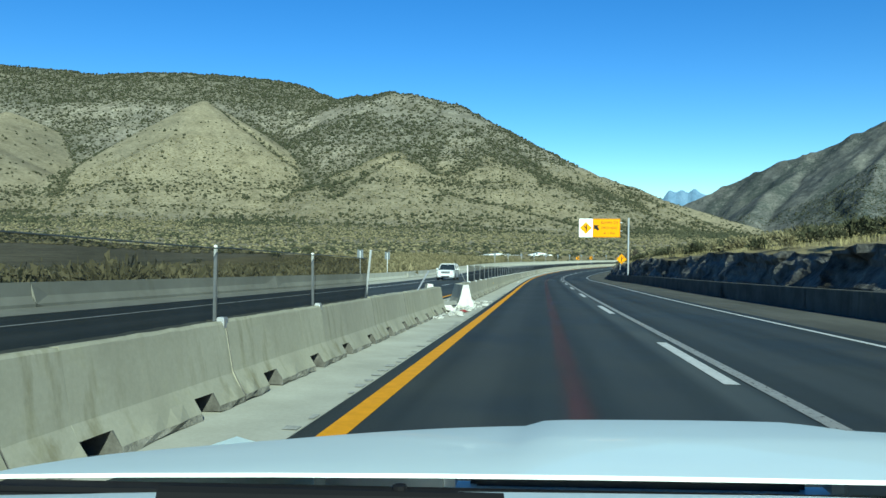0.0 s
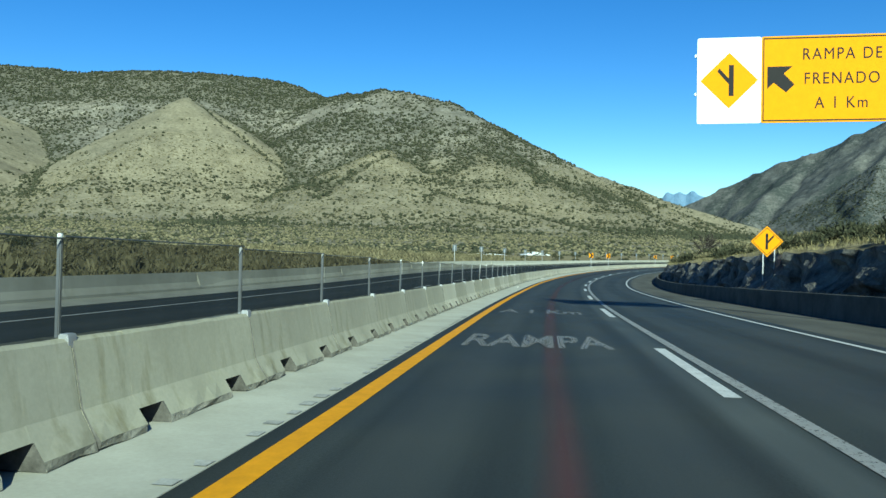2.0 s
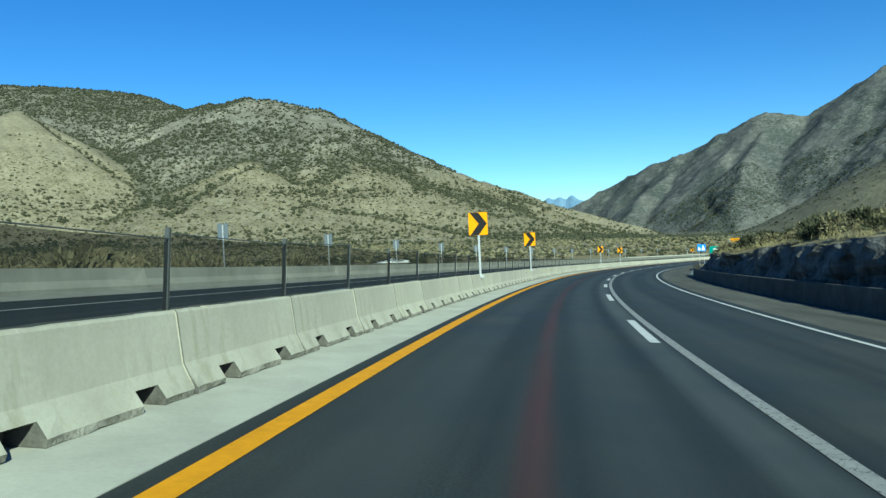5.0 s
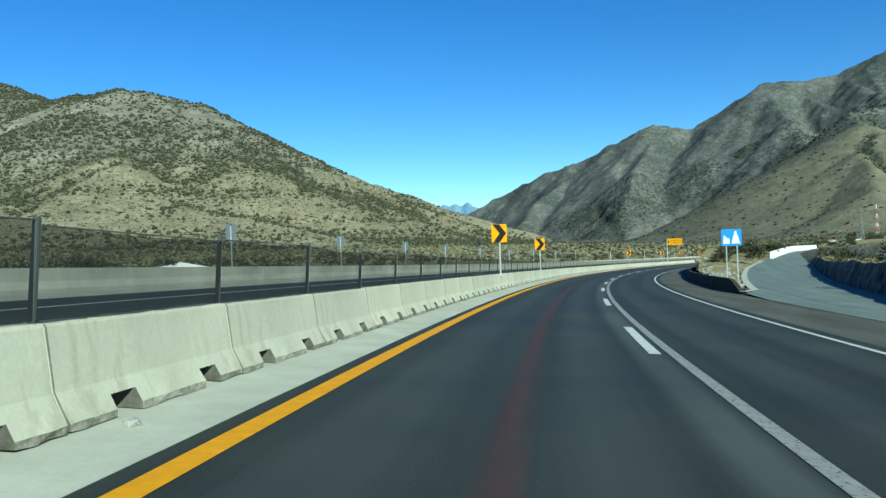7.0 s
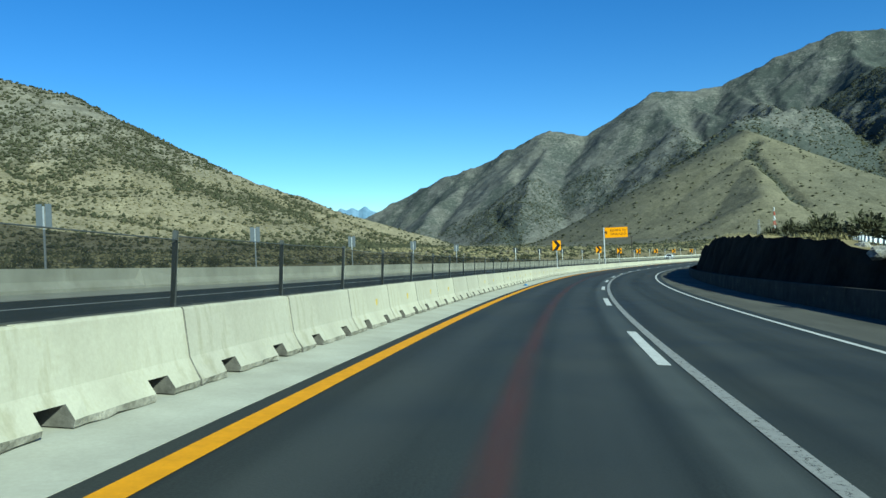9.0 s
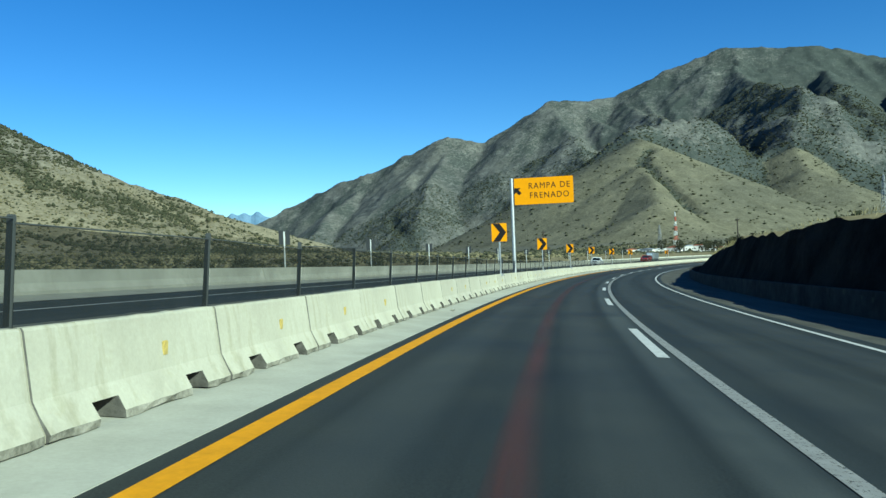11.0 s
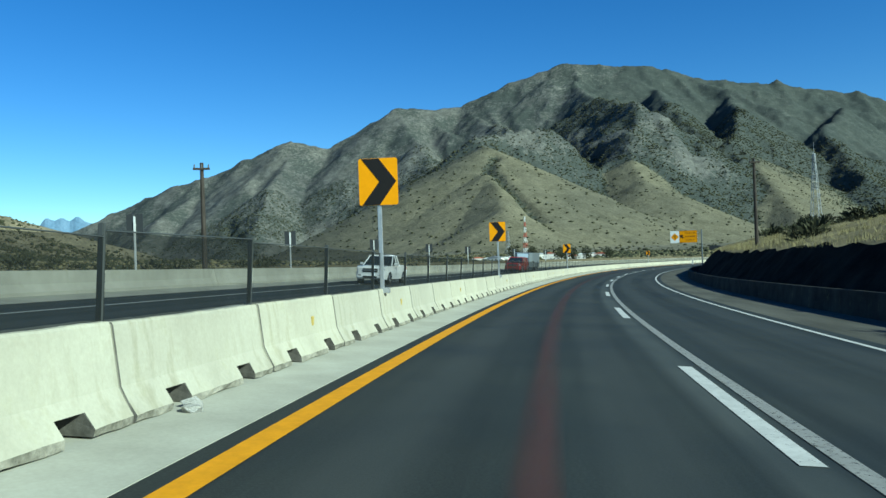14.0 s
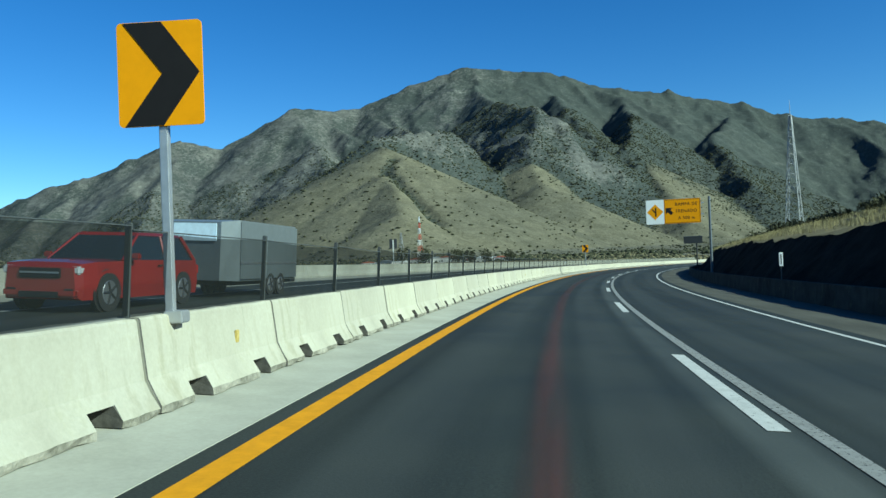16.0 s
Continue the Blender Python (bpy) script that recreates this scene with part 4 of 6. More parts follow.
for i in range(22):
    s = 357 + i * 3.0
    b = new("kerb_block", KERB_BLOCK)
    b.matrix_world = road_pose(s, ramp_left(s) + 0.35, ramp_h(s), True)
    tagged(b, "whitewashed concrete kerb block along the side road", "kerb block", "kerb blocks")
LOOSE = surface("pale_loose_rock", (0.13, 0.125, 0.11), (0.38, 0.365, 0.33), 2.0, 0.95, 14, 0.8, 0.05)


def boulder_mesh(seed):
    bm = bmesh.new()
    bmesh.ops.create_icosphere(bm, subdivisions=2, radius=1)
    for v in bm.verts:
        q = v.co.normalized()
        v.co = q * (1 + 0.35 * noise.noise(q * 1.3 + Vector((seed, 0, 0))) + 0.18 * noise.cell(q * 2.5 + Vector((0, seed, 0))))
    me = bpy.data.meshes.new("boulder")
    bm.to_mesh(me)
    bm.free()
    me.materials.append(LOOSE)
    return me


BOULDERS = [boulder_mesh(k * 3.7) for k in range(5)]
rng = random.Random(12)
for i in range(150):
    s = rng.uniform(294, 345)
    lat = rng.uniform(9.5, ramp_left(s) - 0.4)
    t = (lat - 9.4) / max(0.3, ramp_left(s) - 9.5)
    z = height_2(s) + 0.08 + (ramp_h(s) - height_2(s) - 0.3) * (1 - (1 - t) ** 2.2)
    b = new("boulder", BOULDERS[i % 5])
    q = rng.uniform(0.1, 0.36)
    b.matrix_world = road_pose(s, lat, z, True, rng.uniform(0, 360)) @ Matrix.Diagonal((q * 1.2, q, q * 0.7, 1))
    tagged(b, "pale broken rock lying on the island bank", "rock", "rocks on the bank")

# ---------------------------------------------------------------- plants on the banks


def bank_points(n, s0, s1, lat0, lat1, seed, height, power=1.6, back=None, rise=2.5):
    rng = random.Random(seed)
    out = []
    for _ in range(n):
        s = rng.uniform(s0, s1)
        t = rng.random() ** power
        lat = lat0(s) + (lat1(s) - lat0(s)) * t
        h = height(s, t)
        if back:
            q = min(1, max(0, (lat - lat0(s)) / (back(s) - lat0(s))))
            h += (rise(s) if callable(rise) else rise) * (1 - (1 - q) ** 2.2)
        out.append(tuple(place(s, lat, h)))
    return np.array(out)


def grass_mesh(name, pts, tall, mat, label, seed, blades=14):
    rng = np.random.default_rng(seed)
    n = len(pts) * blades
    p = np.repeat(pts, blades, 0) + rng.normal(0, 0.22, (n, 3)) * np.array((1, 1, 0.05))
    h = tall * 0.75 * rng.uniform(0.4, 1.2, n)
    a = rng.uniform(0, 6.28, n)
    w = rng.uniform(0.004, 0.012, n)
    lean = rng.normal(0, 0.3, (n, 2)) * h[:, None]
    side = np.stack([np.cos(a) * w, np.sin(a) * w, a * 0], 1)
    tip = p + np.stack([lean[:, 0], lean[:, 1], h], 1)
    mid = p + np.stack([lean[:, 0] * 0.35, lean[:, 1] * 0.35, h * 0.6], 1)
    v = np.stack([p - side, p + side, mid + side * 0.8, mid - side * 0.8, tip], 1).reshape(-1, 3)
    b = (np.arange(n) * 5)[:, None]
    f = [tuple(q) for q in (b + np.array((0, 1, 2, 3)))] + [tuple(q) for q in (b + np.array((3, 2, 4)))]
    me = mesh_from(name, v, f, mat)
    return tagged(new(name, me), label, "grass", kind="stuff")


rim1 = lambda s: 9.5 + 0.34 * height_1(s)
pts = bank_points(2600, -5, 255, rim1, lambda s: 24, 61, lambda s, t: height_1(s) + 0.1 * min(1, t * 4), 1.6, lambda s: 44, rise_1)
grass_mesh("bank_grass", pts, 0.34, M_GRASS, "dry yellow grass along the rim of the cutting", 62, 20)
pts = bank_points(420, 5, 255, lambda s: rim1(s) + 0.4, lambda s: 26, 63, lambda s, t: height_1(s) + 0.15, 1.6, lambda s: 44, rise_1)
scatter("bank_shrubs", pts, np.random.default_rng(64).uniform(0.3, 0.85, len(pts)), M_SCRUB, "scrubby green and brown bushes above the cutting", 64, 460, 1.0)
rim2 = lambda s: 9.4 + (0.3 if s < 440 else LEAN(s)) * height_2(s)
pts = bank_points(6000, 440, 700, rim2, lambda s: 30, 65, lambda s, t: height_2(s) + 0.1 * min(1, t * 4), 1.3, back_2, rise_2)
grass_mesh("bank_grass", pts, 0.45, M_GRASS, "yellow dry grass covering the top of the bank", 66)
pts = bank_points(480, 300, 438, rim2, lambda s: ramp_left(s) - 0.5, 67, lambda s, t: height_2(s) + 0.05 + (ramp_h(s) - height_2(s) - 0.2) * (1 - (1 - t) ** 2.2))
grass_mesh("bank_grass", pts, 0.25, M_GRASS, "dry grass on the island bank", 68, 22)
pts = bank_points(120, 330, 700, lambda s: rim2(s) + 1.5, lambda s: max(rim2(s) + 3, min(30, ramp_left(s))) if s < 440 else 34, 69, lambda s, t: height_2(s) + 0.1, 0.7, lambda s: back_2(s) if s > 440 else 400, rise_2)
clump = bank_points(9, 500, 516, lambda s: 13.0, lambda s: 16.5, 83, lambda s, t: height_2(s) + 1.0 + 0.6 * t, 1.0)
more = bank_points(90, 545, 690, lambda s: rim2(s) + 7.0, lambda s: 32, 79, lambda s, t: height_2(s) + 0.2 + 2.2, 1.0)
pts = np.concatenate([pts, more, clump])
scatter("bank_shrubs", pts, np.random.default_rng(70).uniform(0.6, 1.6, len(pts)), M_SCRUB, "dark bushes standing on the grassy bank", 70, 460, 1.0)
pts = bank_points(800, 262, 420, lambda s: ramp_right(s) + 0.9, lambda s: ramp_right(s) + 14, 71, lambda s, t: ramp_h(s) + rim_r(s) + 0.1 - 1.2 * t)
grass_mesh("bank_grass", pts, 0.34, M_GRASS, "dry grass above the side road", 72, 20)
pts = bank_points(130, 262, 400, lambda s: ramp_right(s) + 1.2, lambda s: ramp_right(s) + 16, 73, lambda s, t: ramp_h(s) + rim_r(s) - 1.2 * t)
scatter("bank_shrubs", pts, np.random.default_rng(74).uniform(0.5, 1.3, len(pts)), M_SCRUB, "scrubby bushes beside the side road", 74, 260, 0.9)
pts = bank_points(420, 5, 255, lambda s: rim1(s) + 0.3, lambda s: 24, 81, lambda s, t: height_1(s) + 0.15, 1.3, lambda s: 44, rise_1)
scatter("bank_brush", pts, np.random.default_rng(82).uniform(0.3, 0.8, len(pts)), M_DRYBUSH, "dry olive brush along the rim of the cutting", 82, 300, 1.0)
# roadside brush beyond the oncoming lanes
pts = bank_points(1500, -10, 225, lambda s: -16.2, lambda s: -44, 75, lambda s, t: -0.25 - 0.3 * t, 1.4)
scatter("roadside_brush", pts, np.random.default_rng(76).uniform(0.5, 1.5, len(pts)), M_DRYBUSH, "tall dry brown brush beyond the far barrier", 76, 210, 1.1)
pts = bank_points(300, -10, 600, lambda s: -16.5, lambda s: -60, 77, lambda s, t: -0.25 - 0.3 * t, 0.8)
scatter("roadside_shrubs", pts, np.random.default_rng(78).uniform(0.5, 1.3, len(pts)), M_SCRUB, "dark green roadside bushes beyond the far barrier", 78, 210, 1.0)


def bare_tree(m, tall, wide, label, seed):
    """A leafless small tree: forking limbs that end in many thin twigs."""
    t = thing("bare_tree", m, label, "tree")
    rng = random.Random(seed)
    part("trunk", tube_mesh("trunk", (0, 0, -0.6), (0.05, 0, tall * 0.3), 0.09, 0.07, M_WOOD, 7), t)
    twig_v, twig_f = [], []
    for k in range(11):
        a, e = rng.uniform(0, 6.28), rng.uniform(0.35, 1.35)
        tip = Vector((math.cos(a) * math.cos(e) * wide * 0.4, math.sin(a) * math.cos(e) * wide * 0.4, tall * (0.35 + 0.5 * math.sin(e))))
        root = Vector((0.05, 0, tall * rng.uniform(0.12, 0.3)))
        part("limb", tube_mesh("limb", tuple(root), tuple(tip), 0.04, 0.015, M_WOOD, 5), t)
        for j in range(70):
            p = root.lerp(tip, rng.uniform(0.35, 1.0))
            d = Vector((rng.gauss(0, 1), rng.gauss(0, 1), rng.gauss(0.5, 0.8))).normalized() * rng.uniform(0.3, 0.24 * wide)
            w = d.cross(Vector((0.3, 0.7, 0.2))).normalized() * 0.011
            b = len(twig_v)
            twig_v += [p - w, p + w, p + d]
            twig_f.append((b, b + 1, b + 2))
    part("twigs", mesh_from("twigs", twig_v, twig_f, M_WOOD), t)


bare_tree(road_pose(153.5, 13.0, 3.1, True), 3.2, 4.2, "leafless brown small tree on the rim of the cutting", 5)
structure("verge", sweep("verge", [(-62, -1.4), (-45, -0.75), (-30, -0.4), (-20, -0.3), (-14.9, -0.1)], -70, 830, 6, M_BANK), "dry gravelly verge beyond the far barrier", "verge")

# ---------------------------------------------------------------- signs


def text_mesh(name, words, size, mat, x, z, y, squeeze=1.0, bold=0.0, align="CENTER"):
    """Lettering on a sign's face (the face looks to -y)."""
    c = bpy.data.curves.new(name, "FONT")
    c.body, c.size, c.extrude, c.offset = words, size, 0.002, bold
    c.align_x, c.align_y, c.space_character = align, "CENTER", 1.2
    ob = bpy.data.objects.new(name, c)
    me = bpy.data.meshes.new_from_object(ob)
    bpy.data.objects.remove(ob)
    bpy.data.curves.remove(c)
    me.transform(Matrix.Translation((x, y, z)) @ Matrix.Rotation(radians(90), 4, "X") @ Matrix.Diagonal((squeeze, 1, 1, 1)))
    me.materials.clear()
    me.materials.append(mat)
    return me


def shape(name, outline, mat, y=-0.012, thick=0.004):
    return prism_mesh(name, outline, y - thick, y, mat)


def rounded(w, h, r, cx=0.0, cz=0.0, n=5):
    out = []
    for qx, qz, a0 in ((1, -1, -90), (1, 1, 0), (-1, 1, 90), (-1, -1, 180)):
        for k in range(n + 1):
            a = radians(a0 + 90 * k / n)
            out.append((cx + qx * (w / 2 - r) + r * math.cos(a), cz + qz * (h / 2 - r) + r * math.sin(a)))
    return out


def diamond(size, cx, cz, mat, y, parent, name="diamond"):
    q = size / math.sqrt(2)
    return part(name, shape(name, [(cx + q, cz), (cx, cz + q), (cx - q, cz), (cx, cz - q)], mat, y), parent)


def fork(cx, cz, k, mat, y, parent, mirror=1):
    """The branching-road mark."""
    o = [(-0.06, -0.5), (0.09, -0.5), (0.09, 0.5), (-0.06, 0.5), (-0.06, 0.06), (-0.36, 0.4), (-0.42, 0.3), (-0.06, -0.12)]
    o = [(cx + mirror * x * k, cz + z * k) for x, z in o]
    return part("branch_mark", shape("branch_mark", o if mirror > 0 else o[::-1], mat, y), parent)


def ramp_sign(s, lat_pole, panel_left, panel_right, low, top, words, mat_text=M_BLACK, mat_pole=M_STEEL):
    """A cantilever sign on one steel pole: white panel with a diamond, yellow panel with words."""
    m = road_pose(s, lat_pole, 0.0, True)
    sign = thing("ramp_sign", m, "yellow and white roadside sign on a galvanised steel pole", "road sign")
    c = axes(s)[0].z
    part("pole", tube_mesh("pole", (0, 0.12, -0.6), (0, 0.12, top + 0.1), 0.11, 0.1, mat_pole, 14), sign)
    for z in (low + 0.35 * (top - low), low + 0.8 * (top - low)):
        part("arm", box_mesh("arm", (panel_left + panel_right) / 2 + 0.1, 0.06, z, panel_right - panel_left + 0.3, 0.06, 0.08, M_STEEL, 0.01), sign)
    h, w = top - low, panel_right - panel_left
    white = h * 0.72
    part("white_panel", prism_mesh("white_panel", rounded(white, h, 0.05, panel_left + white / 2, (low + top) / 2), -0.012, 0.02, M_SIGNWHITE), sign, "white panel")
    yw = w - white
    yc = panel_left + white + yw / 2
    part("yellow_panel", prism_mesh("yellow_panel", rounded(yw, h, 0.05, yc, (low + top) / 2), -0.014, 0.018, M_SIGNYELLOW), sign, "yellow panel")
    cz = (low + top) / 2
    diamond(h * 0.46, panel_left + white / 2, cz, M_SIGNYELLOW, -0.013, sign)
    fork(panel_left + white / 2 + 0.04, cz, h * 0.36, M_BLACK, -0.018, sign)
    for x0, x1, z0, z1 in ((-1, 1, -1, -0.97), (-1, 1, 0.97, 1), (-1, -0.985, -1, 1), (0.985, 1, -1, 1)):
        part("border", box_mesh("border", yc + (x0 + x1) / 4 * (yw - 0.08), -0.017, cz + (z0 + z1) / 4 * (h - 0.08), max(0.02, (x1 - x0) / 2 * (yw - 0.08)), 0.005, max(0.02, (z1 - z0) / 2 * (h - 0.08)), M_BLACK), sign)
    ax = panel_left + white + yw * 0.15
    k = h * 0.3
    o = [(-0.5, 0.5), (-0.5, -0.35), (-0.27, -0.12), (0.2, -0.5), (0.5, -0.2), (0.1, 0.22), (0.42, 0.5)]
    part("arrow", shape("arrow", [(ax + x * k, cz + z * k) for x, z in o], M_BLACK, -0.014), sign)
    tx = panel_left + white + yw * 0.61
    for i, wd in enumerate(words):
        part("lettering", text_mesh("lettering", wd, h * 0.19, mat_text, tx, cz + (1 - i) * h * 0.28, -0.018, 0.84, 0.0), sign, wd.lower() + " in black letters")
    return sign


ramp_sign(90.2, 9.25, -5.6, -0.95, 5.1, 7.25, ["RAMPA DE", "FRENADO", "A 1 Km"])
ramp_sign(626.0, 9.6, -5.0, -0.7, 4.75, 6.75, ["RAMPA DE", "FRENADO", "A 500 m"], mat_pole=M_SIGNBACK)


def chevron_parts(ob):
    part("post", box_mesh("post", 0, 0.05, 0.78, 0.075, 0.06, 1.6, M_STEEL, 0.008), ob)
    part("base_plate", box_mesh("base_plate", 0.06, 0.02, -0.03, 0.16, 0.16, 0.1, M_STEEL, 0.01), ob)
    part("panel", prism_mesh("panel", rounded(0.71, 0.85, 0.04, 0, 1.94), 0.0, 0.012, M_SIGNYELLOW), ob, "yellow panel")
    o = [(-0.3, 0.42), (0.02, 0.42), (0.33, 0.0), (0.02, -0.42), (-0.3, -0.42), (0.02, 0.0)]
    part("chevron_mark", shape("chevron_mark", [(x, 1.94 + z) for x, z in o], M_BLACK, -0.001), ob, "black arrow mark")
    part("back_plate", prism_mesh("back_plate", rounded(0.69, 0.83, 0.04, 0, 1.94), 0.012, 0.018, M_SIGNBACK), ob)


first = None
for s in (203.5, 224.0, 280.8, 301.1, 382.4, 420.6, 442.4, 463.4, 483.0, 503.5, 523.8, 565.8, 652):
    m = road_pose(s, bar_lat(s) + (0.1 if s < 400 else 0.07), 0.69 if s < 400 else 0.735, True, 4)
    if first is None:
        first = thing("chevron_sign", m, "yellow curve marker with a black chevron on the barrier", "road sign", "curve markers")
        chevron_parts(first)
    else:
        copy_thing(first, m)

# narrow markers beyond the oncoming lanes, seen from behind
# shaded copy of the sign back for the later markers; also the message board
M_DARKBACK = plain("dark_sign_back", (0.022, 0.025, 0.028), 0.75)
first = shaded_one = None
for s in (63.5, 74.5, 163, 178, 193, 208, 221.5, 236, 250, 264, 279, 294, 309, 322, 336.5, 351.5, 366, 381, 396, 425, 440, 456, 471, 485, 501, 516, 530.5, 545.5, 561, 576, 600, 620):
    m = road_pose(s, -15.6, -0.15, True, 8)
    if first is None:
        first = thing("lane_marker", m, "back of a small grey marker panel on a slim post", "road sign", "far side markers")
        part("post", box_mesh("post", 0, 0, 1.35, 0.06, 0.05, 2.9, M_STEEL, 0.006), first)
        for x in (-0.15, 0.15):
            part("panel", prism_mesh("panel", rounded(0.2, 0.75, 0.02, x, 2.5), 0.0, 0.02, M_SIGNBACK), first)
        part("bracket", box_mesh("bracket", 0, 0.03, 2.5, 0.5, 0.02, 0.05, M_STEEL, 0.004), first)
    elif s < 400:
        copy_thing(first, m)
    else:
        if shaded_one is None:
            shaded_one = thing("lane_marker", m, "twin marker panels in a shade-dark tone on a slim pale post", "road sign", "far side markers")
            part("post", box_mesh("post", 0, -0.02, 1.35, 0.07, 0.05, 2.95, M_POSTLIGHT, 0.006), shaded_one)
            for x in (-0.19, 0.19):
                part("panel", prism_mesh("panel", rounded(0.25, 0.8, 0.02, x, 2.5), 0.0, 0.02, M_DARKBACK), shaded_one)
            part("bracket", box_mesh("bracket", 0, 0.03, 2.5, 0.6, 0.02, 0.05, M_STEEL, 0.004), shaded_one)
        else:
            copy_thing(shaded_one, m)

# warning diamond on two posts
sign = thing("warning_sign", road_pose(107.5, 9.75, 0.3, True), "yellow diamond warning sign on two slim posts", "road sign")
for x in (-0.16, 0.34):
    part("post", box_mesh("post", x, 0.05, 1.1, 0.05, 0.05, 3.0, M_STEEL, 0.006), sign)
q = 0.72
part("panel", prism_mesh("panel", [(q, 2.65), (0, 2.65 + q), (-q, 2.65), (0, 2.65 - q)], 0.0, 0.015, M_SIGNYELLOW, 0.004), sign, "yellow diamond")
part("border", shape("border", [(q * 0.9, 2.65), (0, 2.65 + q * 0.9), (-q * 0.9, 2.65), (0, 2.65 - q * 0.9)], M_BLACK, -0.001, 0.002), sign)
part("inner_panel", shape("inner_panel", [(q * 0.85, 2.65), (0, 2.65 + q * 0.85), (-q * 0.85, 2.65), (0, 2.65 - q * 0.85)], M_SIGNYELLOW, -0.003, 0.002), sign)
fork(0.0, 2.65, 0.74, M_BLACK, -0.006, sign, -1)

# blue panel with white tree shapes on two posts
sign = thing("information_sign", road_pose(296.5, 9.6, 1.26, True), "blue and white roadside information sign on two posts", "road sign")
for x in (-0.32, 0.32):
    part("post", box_mesh("post", x, 0.05, 0.7, 0.06, 0.05, 2.8, M_STEEL, 0.006), sign)
part("panel", prism_mesh("panel", rounded(1.2, 1.05, 0.05, 0, 2.0), 0.0, 0.015, M_SIGNBLUE), sign, "blue panel")
part("tree_mark", shape("tree_mark", [(0.0, 1.62), (0.5, 1.62), (0.28, 2.4), (0.22, 2.4)], M_SIGNWHITE, -0.001), sign, "white tree shape")
for x, h in ((-0.42, 0.5), (-0.3, 0.38), (-0.18, 0.32)):
    part("hill_mark", shape("hill_mark", [(x - 0.07, 1.62), (x + 0.07, 1.62), (x + 0.05, 1.62 + h), (x - 0.04, 1.62 + h)], M_SIGNWHITE, -0.001), sign)

# green exit sign
sign = thing("exit_sign", road_pose(251.5, 12.0, 0.0, True), "green exit sign with pale lettering on steel posts", "road sign")
for x in (-1.4, 1.4):
    part("post", box_mesh("post", x, 0.08, 1.2, 0.08, 0.08, 3.2, M_STEEL, 0.008), sign)
part("panel", prism_mesh("panel", rounded(3.6, 1.5, 0.08, 0, 2.2), 0.0, 0.03, M_SIGNGREEN), sign, "green panel")
for i, (x, w) in enumerate(((-0.7, 1.5), (0.75, 1.0), (-0.9, 1.1), (0.5, 1.5), (-0.8, 1.3), (0.7, 1.1))):
    part("lettering_bar", box_mesh("lettering_bar", x, -0.004, 2.65 - (i // 2) * 0.45, w, 0.006, 0.17, M_SIGNWHITE), sign)

# yellow sign on a pole at the median
sign = thing("ramp_sign", road_pose(427, -3.1, 0.7, True), "yellow lettered sign on a steel pole at the median", "road sign")
part("pole", tube_mesh("pole", (0, 0.1, -0.6), (0, 0.1, 5.2), 0.1, 0.09, M_STEEL, 12), sign)
part("panel", prism_mesh("panel", rounded(3.2, 1.45, 0.06, 1.75, 4.45), 0.0, 0.03, M_SIGNYELLOW), sign, "yellow panel")
for i, wd in enumerate(("RAMPA DE", "FRENADO")):
    part("lettering", text_mesh("lettering", wd, 0.46, M_BLACK, 2.05, 4.72 - i * 0.52, -0.004, 0.9), sign, wd.lower() + " in black letters")
part("arrow", shape("arrow", [(0.35 + x * 0.4, 4.45 + z * 0.4) for x, z in [(-0.5, 0.5), (-0.5, -0.35), (-0.27, -0.12), (0.2, -0.5), (0.5, -0.2), (0.1, 0.22), (0.42, 0.5)]], M_BLACK, -0.001), sign)

# white marker board and a dark board on the right bank
sign = thing("marker_board", road_pose(596, 9.2, 0.1, True), "white upright marker board in front of the dark bank", "road sign")
part("panel", box_mesh("panel", 0, 0, 1.5, 0.16, 0.02, 0.6, M_SIGNWHITE, 0.005), sign)
part("post", box_mesh("post", 0, 0.03, 0.7, 0.05, 0.03, 1.5, M_POST, 0.004), sign)
part("stripe", box_mesh("stripe", 0, -0.012, 1.5, 0.05, 0.004, 0.45, M_POST), sign)

board = thing("message_board", road_pose(660, 9.25, 0.0, True), "dark blank roadside message board on a dark post", "road sign")
part("panel", box_mesh("panel", 0, 0, 4.1, 2.2, 0.16, 0.85, M_DARKBACK, 0.02), board)
part("rim", box_mesh("rim", 0, -0.09, 4.55, 2.24, 0.03, 0.05, M_SIGNBACK, 0.006), board)
part("post", tube_mesh("post", (0.4, 0.14, -0.6), (0.4, 0.14, 4.3), 0.09, 0.08, M_DARKBACK, 10), board)

# worn words painted on the lane
for wd, s, tall in (("RAMPA", 83.2, 3.2), ("A 1 Km", 93.0, 2.6)):
    c = bpy.data.curves.new("lane_word", "FONT")
    c.body, c.size, c.align_x, c.align_y, c.offset = wd, 1.0, "CENTER", "CENTER", 0.022
    ob = bpy.data.objects.new("lane_word", c)
    me = bpy.data.meshes.new_from_object(ob)
    bpy.data.objects.remove(ob)
    me.materials.clear()
    me.materials.append(M_GHOST)
    w = new("lane_word", me)
    me.transform(road_pose(s, -0.25, 0.007) @ Matrix.Diagonal((0.76, tall, 1, 1)))
    lay = me.uv_layers.new(name="UVMap")
    for lp in me.loops:
        co = me.vertices[lp.vertex_index].co
        lay.data[lp.index].uv = (co.y, co.x)
    w.parent = road
    tagged(w, "worn white painted word " + wd.lower())

